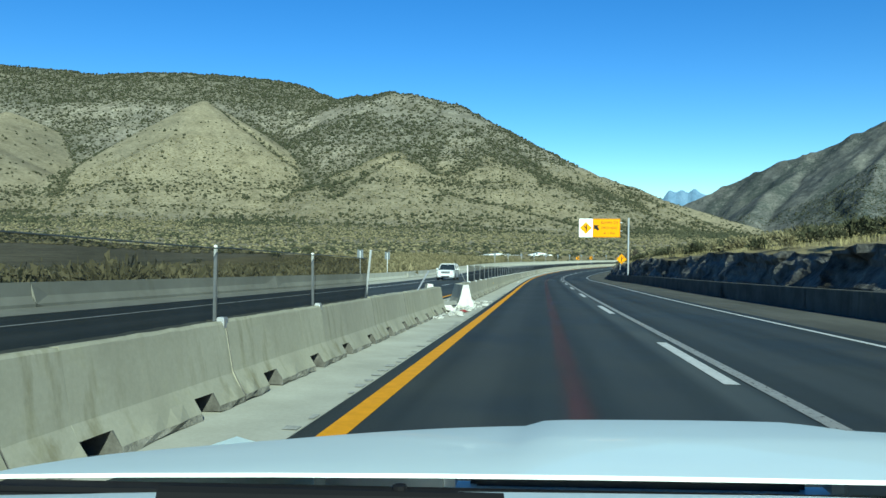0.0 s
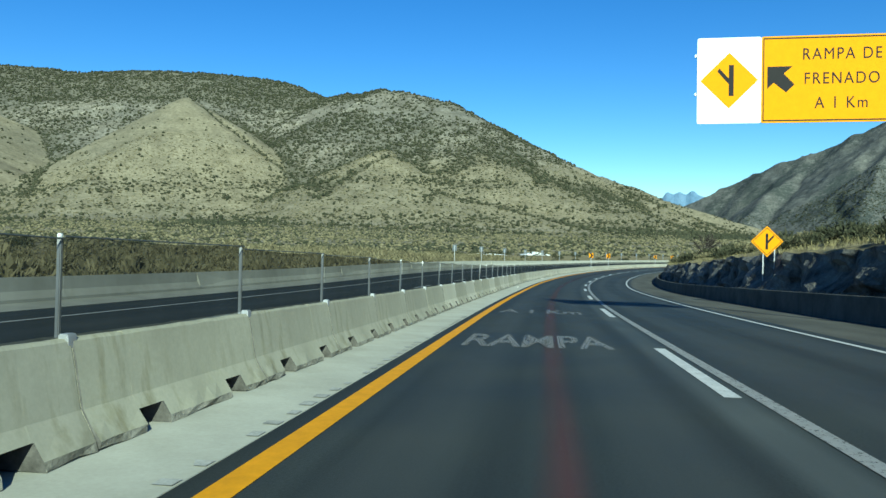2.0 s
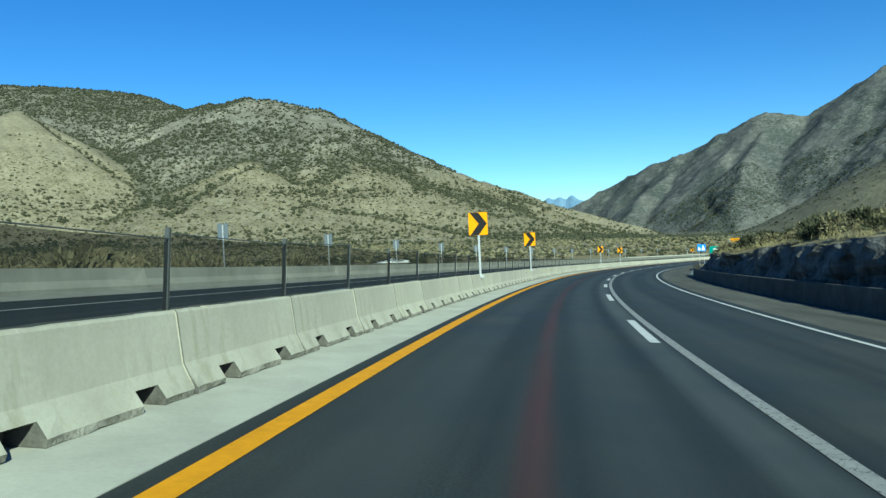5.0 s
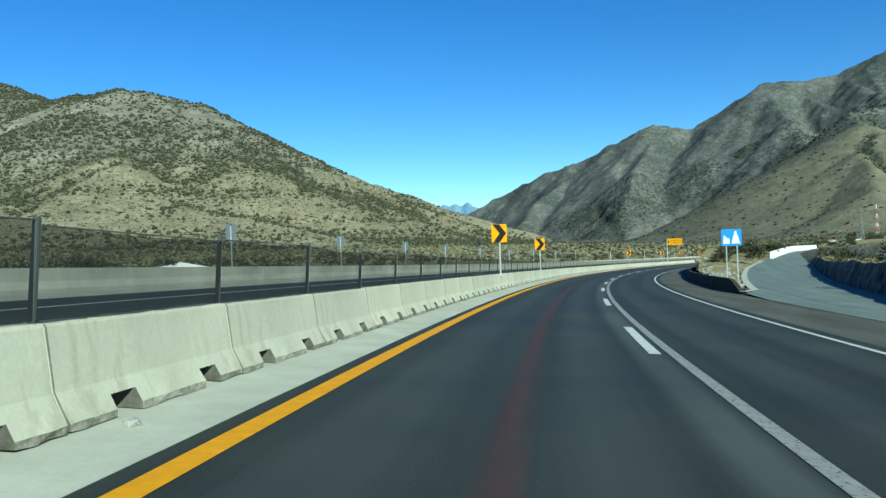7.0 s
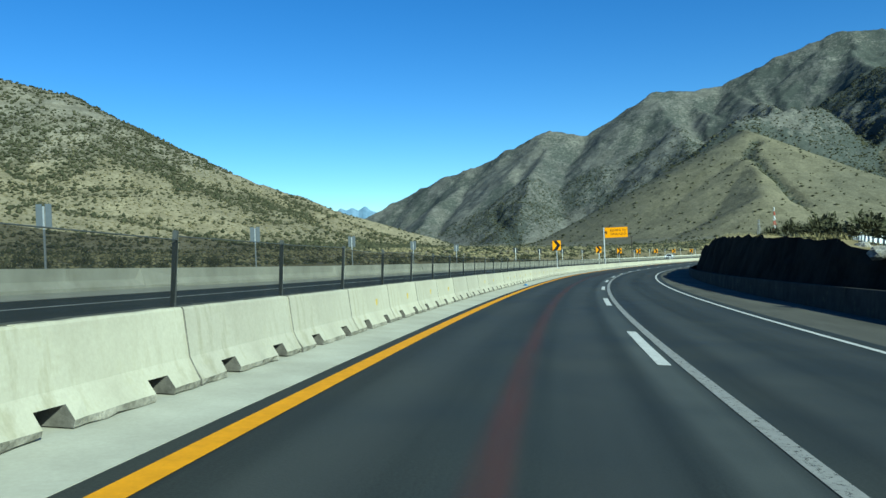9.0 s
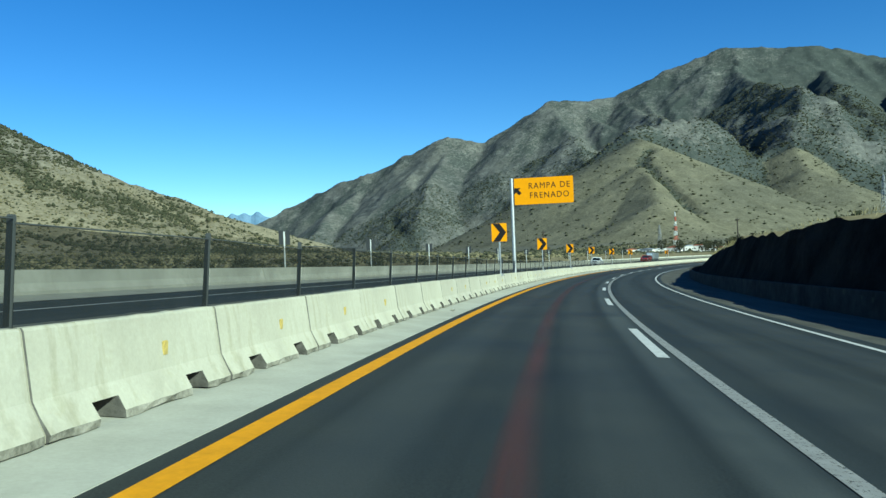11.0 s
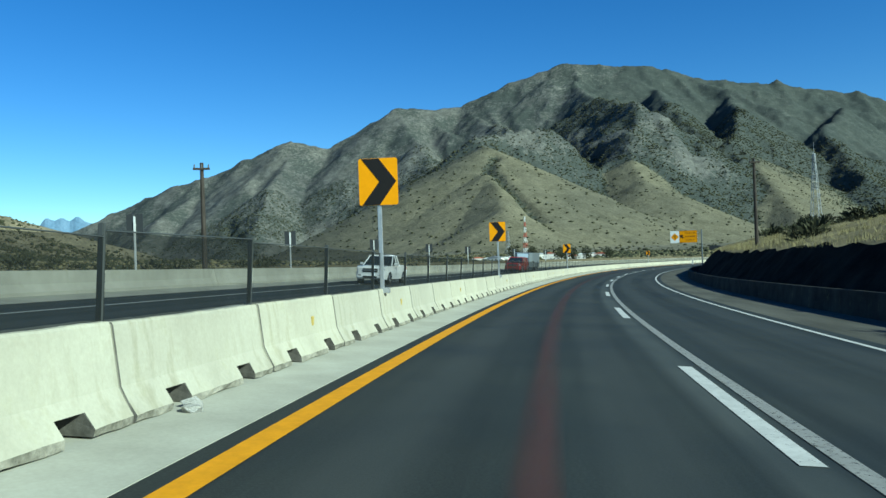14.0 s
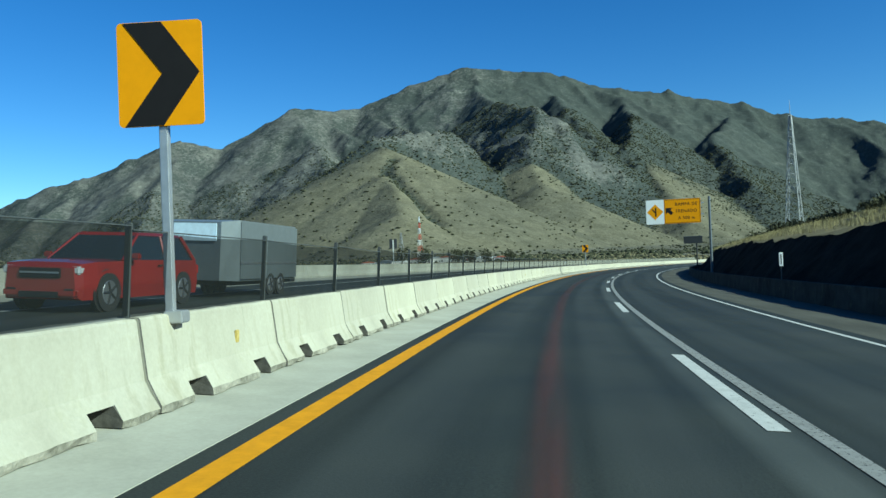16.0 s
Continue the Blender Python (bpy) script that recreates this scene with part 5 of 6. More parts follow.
# ---------------------------------------------------------------- poles, masts, houses


def utility_pole(m, tall, label):
    p = thing("utility_pole", m, label, "utility pole", "utility poles")
    part("shaft", tube_mesh("shaft", (0, 0, -0.6), (0, 0, tall), 0.16, 0.1, M_WOOD, 10), p)
    part("crossarm", box_mesh("crossarm", 0, -0.12, tall - 0.35, 0.9, 0.1, 0.12, M_WOOD, 0.01), p)
    for x in (-0.38, 0.0, 0.38):
        part("insulator", tube_mesh("insulator", (x, -0.12, tall - 0.29), (x, -0.12, tall - 0.1), 0.045, 0.03, M_POST, 8), p)
    return p


utility_pole(road_pose(556, 13, 2.9, True, 20), 7.3, "dark weathered wooden utility pole on the grassy bank")
utility_pole(road_pose(529, -20, -0.6, True, 20), 7.0, "dark weathered wooden utility pole beyond the far barrier")
utility_pole(road_pose(735, 30, 3.0, True, 20), 9.0, "dark weathered wooden utility pole far along the bank")


def mast(name, at, base, tall, wide, mat_a, mat_b, label, category):
    """A lattice mast of four legs with crossed braces, in bands."""
    m = thing(name, pose(at[0], at[1], base), label, category)
    bands = 9
    w = lambda t: wide * (1 - 0.86 * t) / 2
    for k in range(bands):
        t0, t1 = k / bands, (k + 1) / bands
        z0, z1 = t0 * tall, t1 * tall
        mat = mat_a if k % 2 else mat_b
        for sx, sy in ((1, 1), (1, -1), (-1, -1), (-1, 1)):
            part("leg", tube_mesh("leg", (sx * w(t0), sy * w(t0), z0), (sx * w(t1), sy * w(t1), z1), wide * 0.03, wide * 0.028, mat, 5), m)
        for (ax, ay), (bx, by) in (((1, 1), (1, -1)), ((1, -1), (-1, -1)), ((-1, -1), (-1, 1)), ((-1, 1), (1, 1))):
            part("brace", tube_mesh("brace", (ax * w(t0), ay * w(t0), z0), (bx * w(t1), by * w(t1), z1), wide * 0.016, wide * 0.016, mat, 4), m)
            part("brace", tube_mesh("brace", (bx * w(t0), by * w(t0), z0), (ax * w(t1), ay * w(t1), z1), wide * 0.016, wide * 0.016, mat, 4), m)
    return m, w


M_MASTRED = plain("red_mast_paint", (0.5, 0.08, 0.05), 0.6)
M_MASTWHITE = plain("white_mast_paint", (0.75, 0.75, 0.73), 0.6)
M_MASTGREY = plain("grey_mast_steel", (0.3, 0.31, 0.32), 0.6, 0.4)
mast("radio_mast", (762, 890), -24, 44, 4.2, M_MASTRED, M_MASTWHITE, "red and white banded lattice radio mast", "mast")
mast("lattice_mast", (774, 922), -24, 32, 5.0, M_MASTGREY, M_MASTGREY, "grey steel lattice mast beside the village", "mast")
tower, w = mast("power_pylon", (433, 509), -14, 24.5, 3.0, M_MASTGREY, M_MASTGREY, "grey steel lattice power pylon behind the bank", "pylon")
for z in (12.5, 14.5, 16.5, 18.5, 20.0, 21.5, 23.0):
    part("crossarm", box_mesh("crossarm", 0, 0, z, 3.0 if z < 20 else 2.0, 0.12, 0.1, M_MASTGREY), tower)
part("spike", tube_mesh("spike", (0, 0, 24.3), (0, 0, 27.5), 0.06, 0.03, M_MASTGREY, 6), tower)

M_PLASTER = surface("pale_house_plaster", (0.55, 0.53, 0.48), (0.75, 0.73, 0.68), 0.6, 0.9)
M_TILE = plain("red_roof", (0.32, 0.1, 0.06), 0.8)
M_GLASS = plain("dark_window_glass", (0.02, 0.025, 0.03), 0.15)


def house(x, y, z, wdt, dep, tall, turn, roof_mat, label, storeys=1):
    h = thing("house", pose(x, y, z, 0, 0, turn), label, "house", "village houses")
    part("wall", box_mesh("wall", 0, 0, tall / 2 - 0.5, wdt, dep, tall + 1, M_PLASTER, 0.04), h)
    part("roof", prism_mesh("roof", [(-wdt / 2 - 0.4, tall), (wdt / 2 + 0.4, tall), (wdt / 2 + 0.4, tall + 0.25), (0, tall + 1.4), (-wdt / 2 - 0.4, tall + 0.25)], -dep / 2 - 0.4, dep / 2 + 0.4, roof_mat), h)
    for k in range(max(2, int(wdt / 3))):
        wx = -wdt / 2 + wdt * (k + 0.5) / max(2, int(wdt / 3))
        win = part("window", box_mesh("window", wx, -dep / 2 - 0.02, tall * 0.55, 1.2, 0.08, 1.2, M_GLASS), h)
        part("window_frame", box_mesh("window_frame", wx, -dep / 2 - 0.03, tall * 0.55 - 0.64, 1.4, 0.12, 0.1, M_SIGNWHITE), win)
    part("door", box_mesh("door", wdt * 0.38, -dep / 2 - 0.03, 1.0, 0.95, 0.08, 2.1, M_WOOD), h)
    return h


def land_z(x, y):
    return float(land(np.array([float(x)]), np.array([float(y)]))[0][0])


rng = random.Random(21)
for i in range(16):
    a = radians(-46.5 - 9.0 * (i + rng.uniform(-0.3, 0.3)) / 15)
    d = rng.uniform(620, 800)
    x, y = 222 - math.sin(a) * d, 438 + math.cos(a) * d
    roof = (M_TILE, M_SIGNWHITE, M_MASTGREY)[i % 3]
    house(x, y, land_z(x, y), rng.uniform(7, 14), rng.uniform(6, 9), rng.uniform(3.2, 6.2), -50 + rng.uniform(-20, 20), roof, "small pale plastered village house with a " + ("red", "white", "grey")[i % 3] + " roof")
for x, y, wdt, tall in ((35, 373, 27, 1.7), (55, 375, 10, 2.5)):
    house(x, y, land_z(x, y), wdt, 6, tall, 4, M_SIGNWHITE, "long low white shed in the valley")


def tree(x, y, z, tall, label, seed):
    t = thing("tree", pose(x, y, z), label, "tree", "valley trees")
    part("trunk", tube_mesh("trunk", (0, 0, -0.5), (0.1, 0, tall * 0.5), tall * 0.035, tall * 0.02, M_WOOD, 8), t)
    rng = np.random.default_rng(seed)
    for k in range(4):
        a = rng.uniform(0, 6.28)
        part("limb", tube_mesh("limb", (0.06, 0, tall * rng.uniform(0.25, 0.45)), (math.cos(a) * tall * 0.25, math.sin(a) * tall * 0.25, tall * 0.7), tall * 0.016, tall * 0.006, M_WOOD, 6), t)
    n = 420
    d = rng.normal(size=(n, 3))
    d /= np.linalg.norm(d, axis=1)[:, None]
    r = rng.uniform(0.5, 1.0, n) ** 0.6
    lump = 1 + 0.35 * np.sin(d[:, 0] * 5 + seed) * np.cos(d[:, 1] * 4 + d[:, 2] * 3)
    c = d * (r * lump)[:, None] * np.array((0.33, 0.33, 0.36)) * tall + np.array((0, 0, tall * 0.66))
    w = rng.normal(size=(n, 3, 3)) * tall * 0.035
    v = (c[:, None] + w).reshape(-1, 3)
    part("crown", mesh_from("crown", v, [(3 * i, 3 * i + 1, 3 * i + 2) for i in range(n)], M_SCRUB), t)
    return t


rng = random.Random(33)
for i in range(14):
    a = radians(-48 - 9 * rng.random())
    d = rng.uniform(480, 700)
    x, y = 222 - math.sin(a) * d, 438 + math.cos(a) * d
    tree(x, y, land_z(x, y), rng.uniform(6, 12), "dark green bushy tree near the village", 90 + i)

# ---------------------------------------------------------------- damaged stretch of the median
M_CLOTH = plain("red_plastic", (0.24, 0.04, 0.035), 0.6)


def broken_slab(name, length, seed, mat=M_BARRIER, ragged=0.16):
    """A length of barrier with both ends broken ragged."""
    rng = random.Random(seed)
    rows = 7
    v, f = [], []
    ring = PROFILE + [(-x, z) for x, z in reversed(PROFILE)]
    n = len(ring)
    for i in range(rows):
        y = -length / 2 + length * i / (rows - 1)
        for x, z in ring:
            end = ragged * rng.uniform(-1, 1) if i in (0, rows - 1) else 0
            v.append((x + rng.uniform(-0.015, 0.015), y + end, z + rng.uniform(-0.02, 0.01)))
    for i in range(rows - 1):
        b = i * n
        f += [(b + q, b + (q + 1) % n, b + n + (q + 1) % n, b + n + q) for q in range(n)]
    me = mesh_from(name, v, f + [tuple(range(n - 1, -1, -1)), tuple((rows - 1) * n + q for q in range(n))], mat)
    me.materials.append(M_BROKEN)
    for p in (me.polygons[len(me.polygons) - 1], me.polygons[len(me.polygons) - 2]):
        p.material_index = 1
    return me


def debris(name, me, s, lat, h, tilt, label, category, group="", squash=1.0):
    ob = new(name, me)
    ob.matrix_world = road_pose(s, lat, h) @ Euler((radians(tilt[0]), radians(tilt[1]), radians(tilt[2]))).to_matrix().to_4x4() @ Matrix.Diagonal((squash, 1, 1, 1))
    return tagged(ob, label, category, group)


debris("broken_barrier", broken_slab("broken_barrier", 2.7, 2), 22.5, -2.8, 0.13, (0, -84, 7), "knocked-over barrier slab lying flat among rubble", "barrier", squash=0.36)
debris("broken_barrier", broken_slab("broken_barrier", 2.5, 3), 22.9, -3.5, 0.13, (4, -80, -12), "knocked-over barrier slab lying flat among rubble", "barrier", squash=0.36)
debris("broken_barrier", broken_slab("broken_barrier", 2.5, 4, M_BARRIER, 0.03), 25.35, -2.95, 0.03, (0, 0, 13), "barrier length pushed askew with a white broken end", "barrier")
debris("broken_barrier", broken_slab("broken_barrier", 0.6, 6, M_BARRIER, 0.06), 24.9, -4.0, 0.03, (0, 4, 14), "upright broken barrier stump with white fracture", "barrier")
rng = random.Random(5)
CHUNKS = []
for k in range(6):
    bm = bmesh.new()
    bmesh.ops.create_icosphere(bm, subdivisions=1, radius=1)
    for v in bm.verts:
        v.co *= rng.uniform(0.6, 1.25)
    me = bpy.data.meshes.new("rubble")
    bm.to_mesh(me)
    bm.free()
    me.materials.append(M_BROKEN)
    CHUNKS.append(me)
for i in range(150):
    s, lat = rng.uniform(19.2, 28.5), rng.triangular(-4.2, -2.1, -2.6)
    q = rng.uniform(0.02, 0.07) if i > 12 else rng.uniform(0.08, 0.14)
    ob = new("rubble", CHUNKS[i % 6])
    ob.matrix_world = road_pose(s, lat, 0.03 + q * 0.3, False, rng.uniform(0, 360)) @ Matrix.Diagonal((q * 1.3, q, q * 0.7, 1))
    tagged(ob, "white broken concrete lump on the gutter", "rubble", "rubble")


def crumpled(name, w, d, h, mat, seed):
    v, f, n = [], [], 10
    for i in range(n + 1):
        for j in range(n + 1):
            x, y = (i / n - 0.5), (j / n - 0.5)
            z = h * max(0, 1 - 4.4 * (x * x + y * y)) + 0.05 * noise.noise((x * 6, y * 6, seed))
            v.append((x * w * (1 + 0.2 * noise.noise((x * 4, y * 4, seed + 1))), y * d, z))
    for i in range(n):
        for j in range(n):
            q = i * (n + 1) + j
            f.append((q, q + n + 1, q + n + 2, q + 1))
    return mesh_from(name, v, f, mat, smooth=True)


debris("plastic_sheet", crumpled("plastic_sheet", 0.24, 0.42, 0.04, M_CLOTH, 3), 21.5, -2.5, 0.04, (0, 0, 20), "crumpled red plastic sheet among the rubble", "litter")
M_BOTTLE = plain("blue_plastic", (0.06, 0.2, 0.42), 0.4)
debris("litter_bag", crumpled("litter_bag", 0.2, 0.42, 0.09, M_BOTTLE, 8), 355.6, -2.3, 0.02, (0, 0, 25), "crumpled blue plastic bag on the gutter", "litter")
POST_BENT = box_mesh("leaning_post", 0, 0, 0.42, 0.034, 0.034, 0.86, M_STEEL, 0.006)
for s, tilt in ((12.35, (6, 7, 0)), (17.6, (-52, 20, 0)), (29.4, (62, -14, 0))):
    debris("leaning_post", POST_BENT, s, -3.19, 0.68, tilt, "bent grey fence post leaning over the barrier", "post")
for s, lat in ((118.5, -2.5), (250, -2.6), (462, -2.55), (541, -2.6), (70, -2.5), (404, -2.4), (146, -2.7), (495.8, -2.72), (18.4, -2.85), (18.6, -2.75), (18.2, -2.8), (19.6, -2.8), (20.9, -2.75), (495.6, -2.66), (145.0, -2.8), (145.2, -2.72)):
    q = rng.uniform(0.05, 0.09)
    ob = new("stone", CHUNKS[rng.randrange(6)])
    ob.matrix_world = road_pose(s, lat, 0.04, False, rng.uniform(0, 360)) @ Matrix.Diagonal((q, q * 1.4, q * 0.7, 1))
    tagged(ob, "loose broken lump on the concrete gutter", "stone", "loose stones")

# milled marks along the asphalt's edge
v, f, uv = [], [], []
rng = random.Random(9)
s = -8.0
while s < 640:
    if rng.random() < 0.8 and (s < 40 or 425 < s < 475 or 60 < s < 90):
        w, d = rng.uniform(0.06, 0.15), rng.uniform(0.12, 0.2)
        b = len(v)
        for ds, dl in ((0, 0), (d, 0), (d, -w), (0, -w * rng.uniform(0.6, 1))):
            v.append(place(s + ds, -2.1 + dl, 0.0125 + 0.003))
            uv.append((s + ds, dl))
        f.append((b, b + 1, b + 2, b + 3))
    s += 0.42
M_MILLED = surface("asphalt_smear", (0.24, 0.24, 0.22), (0.4, 0.4, 0.37), 3.0, 0.95, 30, kind="UV")
ob = part("milled_marks", mesh_from("milled_marks", v, f, M_MILLED, uv), road)
ob["kind"] = "stuff"

# ---------------------------------------------------------------- vehicles
M_TYRE = plain("tyre_rubber", (0.02, 0.02, 0.02), 0.85)
M_RIM = plain("alloy_rim", (0.45, 0.46, 0.48), 0.3, 0.8)
M_CARGLASS = plain("car_glass", (0.015, 0.02, 0.024), 0.06, 0, 0.0, 0.05)
M_BLACKTRIM = plain("black_trim", (0.02, 0.02, 0.021), 0.5)
M_LAMP = plain("headlamp_glass", (0.6, 0.62, 0.64), 0.1, 0.2)
M_TAILLAMP = plain("red_tail_lamp", (0.35, 0.01, 0.01), 0.2)
M_CARWHITE = plain("white_car_paint", (0.78, 0.79, 0.79), 0.25, 0, 0.6, 0.03)
M_CARRED = plain("red_car_paint", (0.22, 0.014, 0.013), 0.25, 0, 0.6, 0.05)
M_CARPALE = plain("silver_car_paint", (0.55, 0.56, 0.57), 0.3, 0.1, 0.5, 0.05)
M_TRAILER = plain("grey_trailer_skin", (0.17, 0.19, 0.2), 0.4, 0.4, 0, 0.08)
M_PANELBLUE = plain("pale_blue_panel", (0.5, 0.6, 0.68), 0.4)


def loft(name, rings, mat, caps=True, smooth_shade=False):
    n = len(rings[0])
    v = [p for r in rings for p in r]
    f = []
    for i in range(len(rings) - 1):
        b = i * n
        f += [(b + q, b + (q + 1) % n, b + n + (q + 1) % n, b + n + q) for q in range(n)]
    if caps:
        f += [tuple(range(n - 1, -1, -1)), tuple((len(rings) - 1) * n + q for q in range(n))]
    me = mesh_from(name, v, f, mat, smooth=smooth_shade)
    bm = bmesh.new()
    bm.from_mesh(me)
    bmesh.ops.recalc_face_normals(bm, faces=bm.faces)
    bm.to_mesh(me)
    bm.free()
    return me


def body_ring(y, w, low, mid, belt, crown):
    return [(-w * 0.96, y, low), (-w, y, mid * 0.75 + low * 0.25), (-w, y, mid), (-w * 0.95, y, belt), (-w * 0.5, y, belt + crown), (w * 0.5, y, belt + crown), (w * 0.95, y, belt), (w, y, mid), (w, y, mid * 0.75 + low * 0.25), (w * 0.96, y, low)]


def wheel(parent, x, y, r, side):
    t = part("wheel", tube_mesh("wheel", (x - 0.1 * side, y, r), (x + 0.1 * side, y, r), r, r, M_TYRE, 20), parent)
    part("rim", tube_mesh("rim", (x + 0.09 * side, y, r), (x + 0.108 * side, y, r), r * 0.66, r * 0.6, M_RIM, 16), t, "silver alloy rim")
    for k in range(5):
        a = 2 * math.pi * k / 5
        part("spoke", tube_mesh("spoke", (x + 0.112 * side, y, r), (x + 0.112 * side, y + math.cos(a) * r * 0.58, r + math.sin(a) * r * 0.58), 0.03, 0.025, M_BLACKTRIM, 5), t)
    part("wheel_arch", tube_mesh("wheel_arch", (x - 0.06 * side, y, r * 1.04), (x + 0.05 * side, y, r * 1.04), r * 1.18, r * 1.18, M_BLACKTRIM, 20), parent)


def vehicle(name, m, paint, length, w, roof, belt, bonnet, cabin, label, category, bed=None, r=0.36):
    """A car facing +y: lofted body, glazed cabin with pillars and roof, lamps, grille, bumpers, mirrors, wheels."""
    c = thing(name, m, label, category)
    L = length / 2
    y_front, y_rear, y_roof0, y_roof1 = cabin
    low = 0.26
    rings = [body_ring(L, w * 0.8, low + 0.1, 0.5, bonnet - 0.16, 0.02), body_ring(L - 0.12, w * 0.92, low, 0.55, bonnet - 0.07, 0.03), body_ring(L - 0.5, w * 0.98, low, 0.6, bonnet - 0.03, 0.04)]
    rings += [body_ring(y_front + 0.05, w, low, 0.62, belt - 0.03, 0.04), body_ring(y_front - 0.2, w, low, 0.62, belt, 0.0)]
    tail = belt if bed is None else bed
    rings += [body_ring(y_rear + 0.15, w, low, 0.62, belt, 0.0), body_ring(y_rear - 0.05, w, low, 0.62, tail, 0.0), body_ring(-L + 0.15, w * 0.98, low, 0.6, tail - 0.01, 0.0), body_ring(-L, w * 0.9, low + 0.12, 0.55, tail - 0.06, 0.0)]
    part("body", loft("body", rings, paint), c)
    b2, t2 = w * 0.93, w * 0.76
    glass = [[(-b2, y_front, belt - 0.02), (b2, y_front, belt - 0.02), (b2, y_front, belt), (-b2, y_front, belt)],
             [(-b2, y_roof0, belt - 0.02), (b2, y_roof0, belt - 0.02), (t2, y_roof0, roof - 0.07), (-t2, y_roof0, roof - 0.07)],
             [(-b2, y_roof1, belt - 0.02), (b2, y_roof1, belt - 0.02), (t2, y_roof1, roof - 0.07), (-t2, y_roof1, roof - 0.07)],
             [(-b2, y_rear, belt - 0.02), (b2, y_rear, belt - 0.02), (b2, y_rear, belt), (-b2, y_rear, belt)]]
    part("glazing", loft("glazing", glass, M_CARGLASS), c, "dark tinted glass")
    t3 = t2 * 1.02
    part("roof", loft("roof", [[(-t3, y_roof0 + 0.03, roof - 0.09), (t3, y_roof0 + 0.03, roof - 0.09), (t3 * 0.9, y_roof0, roof - 0.02), (-t3 * 0.9, y_roof0, roof - 0.02)],
                               [(-t3, (y_roof0 + y_roof1) / 2, roof - 0.08), (t3, (y_roof0 + y_roof1) / 2, roof - 0.08), (t3 * 0.88, (y_roof0 + y_roof1) / 2, roof), (-t3 * 0.88, (y_roof0 + y_roof1) / 2, roof)],
                               [(-t3, y_roof1 - 0.03, roof - 0.09), (t3, y_roof1 - 0.03, roof - 0.09), (t3 * 0.9, y_roof1, roof - 0.03), (-t3 * 0.9, y_roof1, roof - 0.03)]], paint), c)
    for sx in (-1, 1):
        for ya, yb, rr in ((y_front, y_roof0, 0.035), (y_rear, y_roof1, 0.06), ((y_roof0 + y_roof1) / 2, (y_roof0 + y_roof1) / 2, 0.035)):
            part("pillar", tube_mesh("pillar", (sx * b2 * 1.0, ya, belt - 0.02), (sx * t2 * 1.0, yb, roof - 0.07), rr, rr, paint, 6), c)
        part("headlight", box_mesh("headlight", sx * w * 0.68, L - 0.12, bonnet - 0.2, w * 0.42, 0.22, 0.16, M_LAMP, 0.03), c, "clear headlight")
        part("tail_light", box_mesh("tail_light", sx * w * 0.82, -L + 0.06, tail - 0.22, w * 0.2, 0.16, 0.24, M_TAILLAMP, 0.02), c, "red tail light")
        part("fog_light", box_mesh("fog_light", sx * w * 0.66, L - 0.05, 0.44, w * 0.22, 0.16, 0.1, M_BLACKTRIM, 0.02), c)
        part("mirror", box_mesh("mirror", sx * (w + 0.1), y_front - 0.25, belt + 0.08, 0.2, 0.1, 0.14, paint, 0.03), c)
        part("door_seam", box_mesh("door_seam", sx * (w + 0.001), (y_front + y_rear) / 2, 0.75, 0.006, 0.015, 0.62, M_BLACKTRIM), c)
        part("door_handle", box_mesh("door_handle", sx * (w + 0.012), (y_front + y_rear) / 2 + 0.16, belt - 0.12, 0.03, 0.18, 0.035, M_BLACKTRIM, 0.008), c)
        for y in (L - 0.85, -L + 0.9):
            wheel(c, sx * (w - 0.09), y, r, sx)
    part("grille", box_mesh("grille", 0, L - 0.02, bonnet - 0.26, w * 0.95, 0.1, 0.2, M_BLACKTRIM, 0.02), c, "black grille")
    part("grille_bar", box_mesh("grille_bar", 0, L + 0.035, bonnet - 0.25, w * 0.9, 0.03, 0.035, M_RIM, 0.008), c)
    part("bumper", box_mesh("bumper", 0, L - 0.06, 0.4, w * 1.7, 0.2, 0.2, paint, 0.05), c)
    part("lower_intake", box_mesh("lower_intake", 0, L + 0.03, 0.37, w * 0.9, 0.05, 0.12, M_BLACKTRIM, 0.01), c)
    part("rear_bumper", box_mesh("rear_bumper", 0, -L + 0.02, 0.45, w * 1.75, 0.16, 0.2, M_BLACKTRIM, 0.04), c)
    return c


vehicle("pickup_truck", road_pose(530.4, -10.3, 0.0, False, 180), M_CARWHITE, 4.5, 0.85, 1.56, 0.98, 0.98, (0.95, -0.55, 0.25, -0.35), "small white pickup truck on the oncoming lanes", "pickup truck", bed=1.02, r=0.33)
vehicle("sport_utility_vehicle", road_pose(576.0, -10.0, 0.0, False, 180), M_CARRED, 4.8, 0.95, 1.7, 1.07, 1.05, (1.0, -2.15, 0.2, -1.7), "red off-road vehicle towing a trailer on the oncoming lanes", "car", r=0.4)
vehicle("sport_utility_vehicle", road_pose(77.5, -9.9, 0.0, False, 180), M_CARPALE, 4.5, 0.92, 1.66, 1.02, 1.02, (1.1, -2.0, 0.45, -1.6), "silver family car on the oncoming lanes", "car", r=0.36)

trailer = thing("box_trailer", road_pose(582.8, -10.1, 0.0, False, 180), "grey enclosed box trailer hitched behind the red vehicle", "trailer")
part("body", box_mesh("body", 0, 0.05, 1.35, 2.2, 4.5, 1.75, M_TRAILER, 0.06), trailer)
part("nose", loft("nose", [[(-1.1, 2.3, 0.48), (1.1, 2.3, 0.48), (1.1, 2.3, 2.22), (-1.1, 2.3, 2.22)], [(-0.75, 2.85, 0.5), (0.75, 2.85, 0.5), (0.75, 2.8, 2.15), (-0.75, 2.8, 2.15)]], M_TRAILER), trailer)
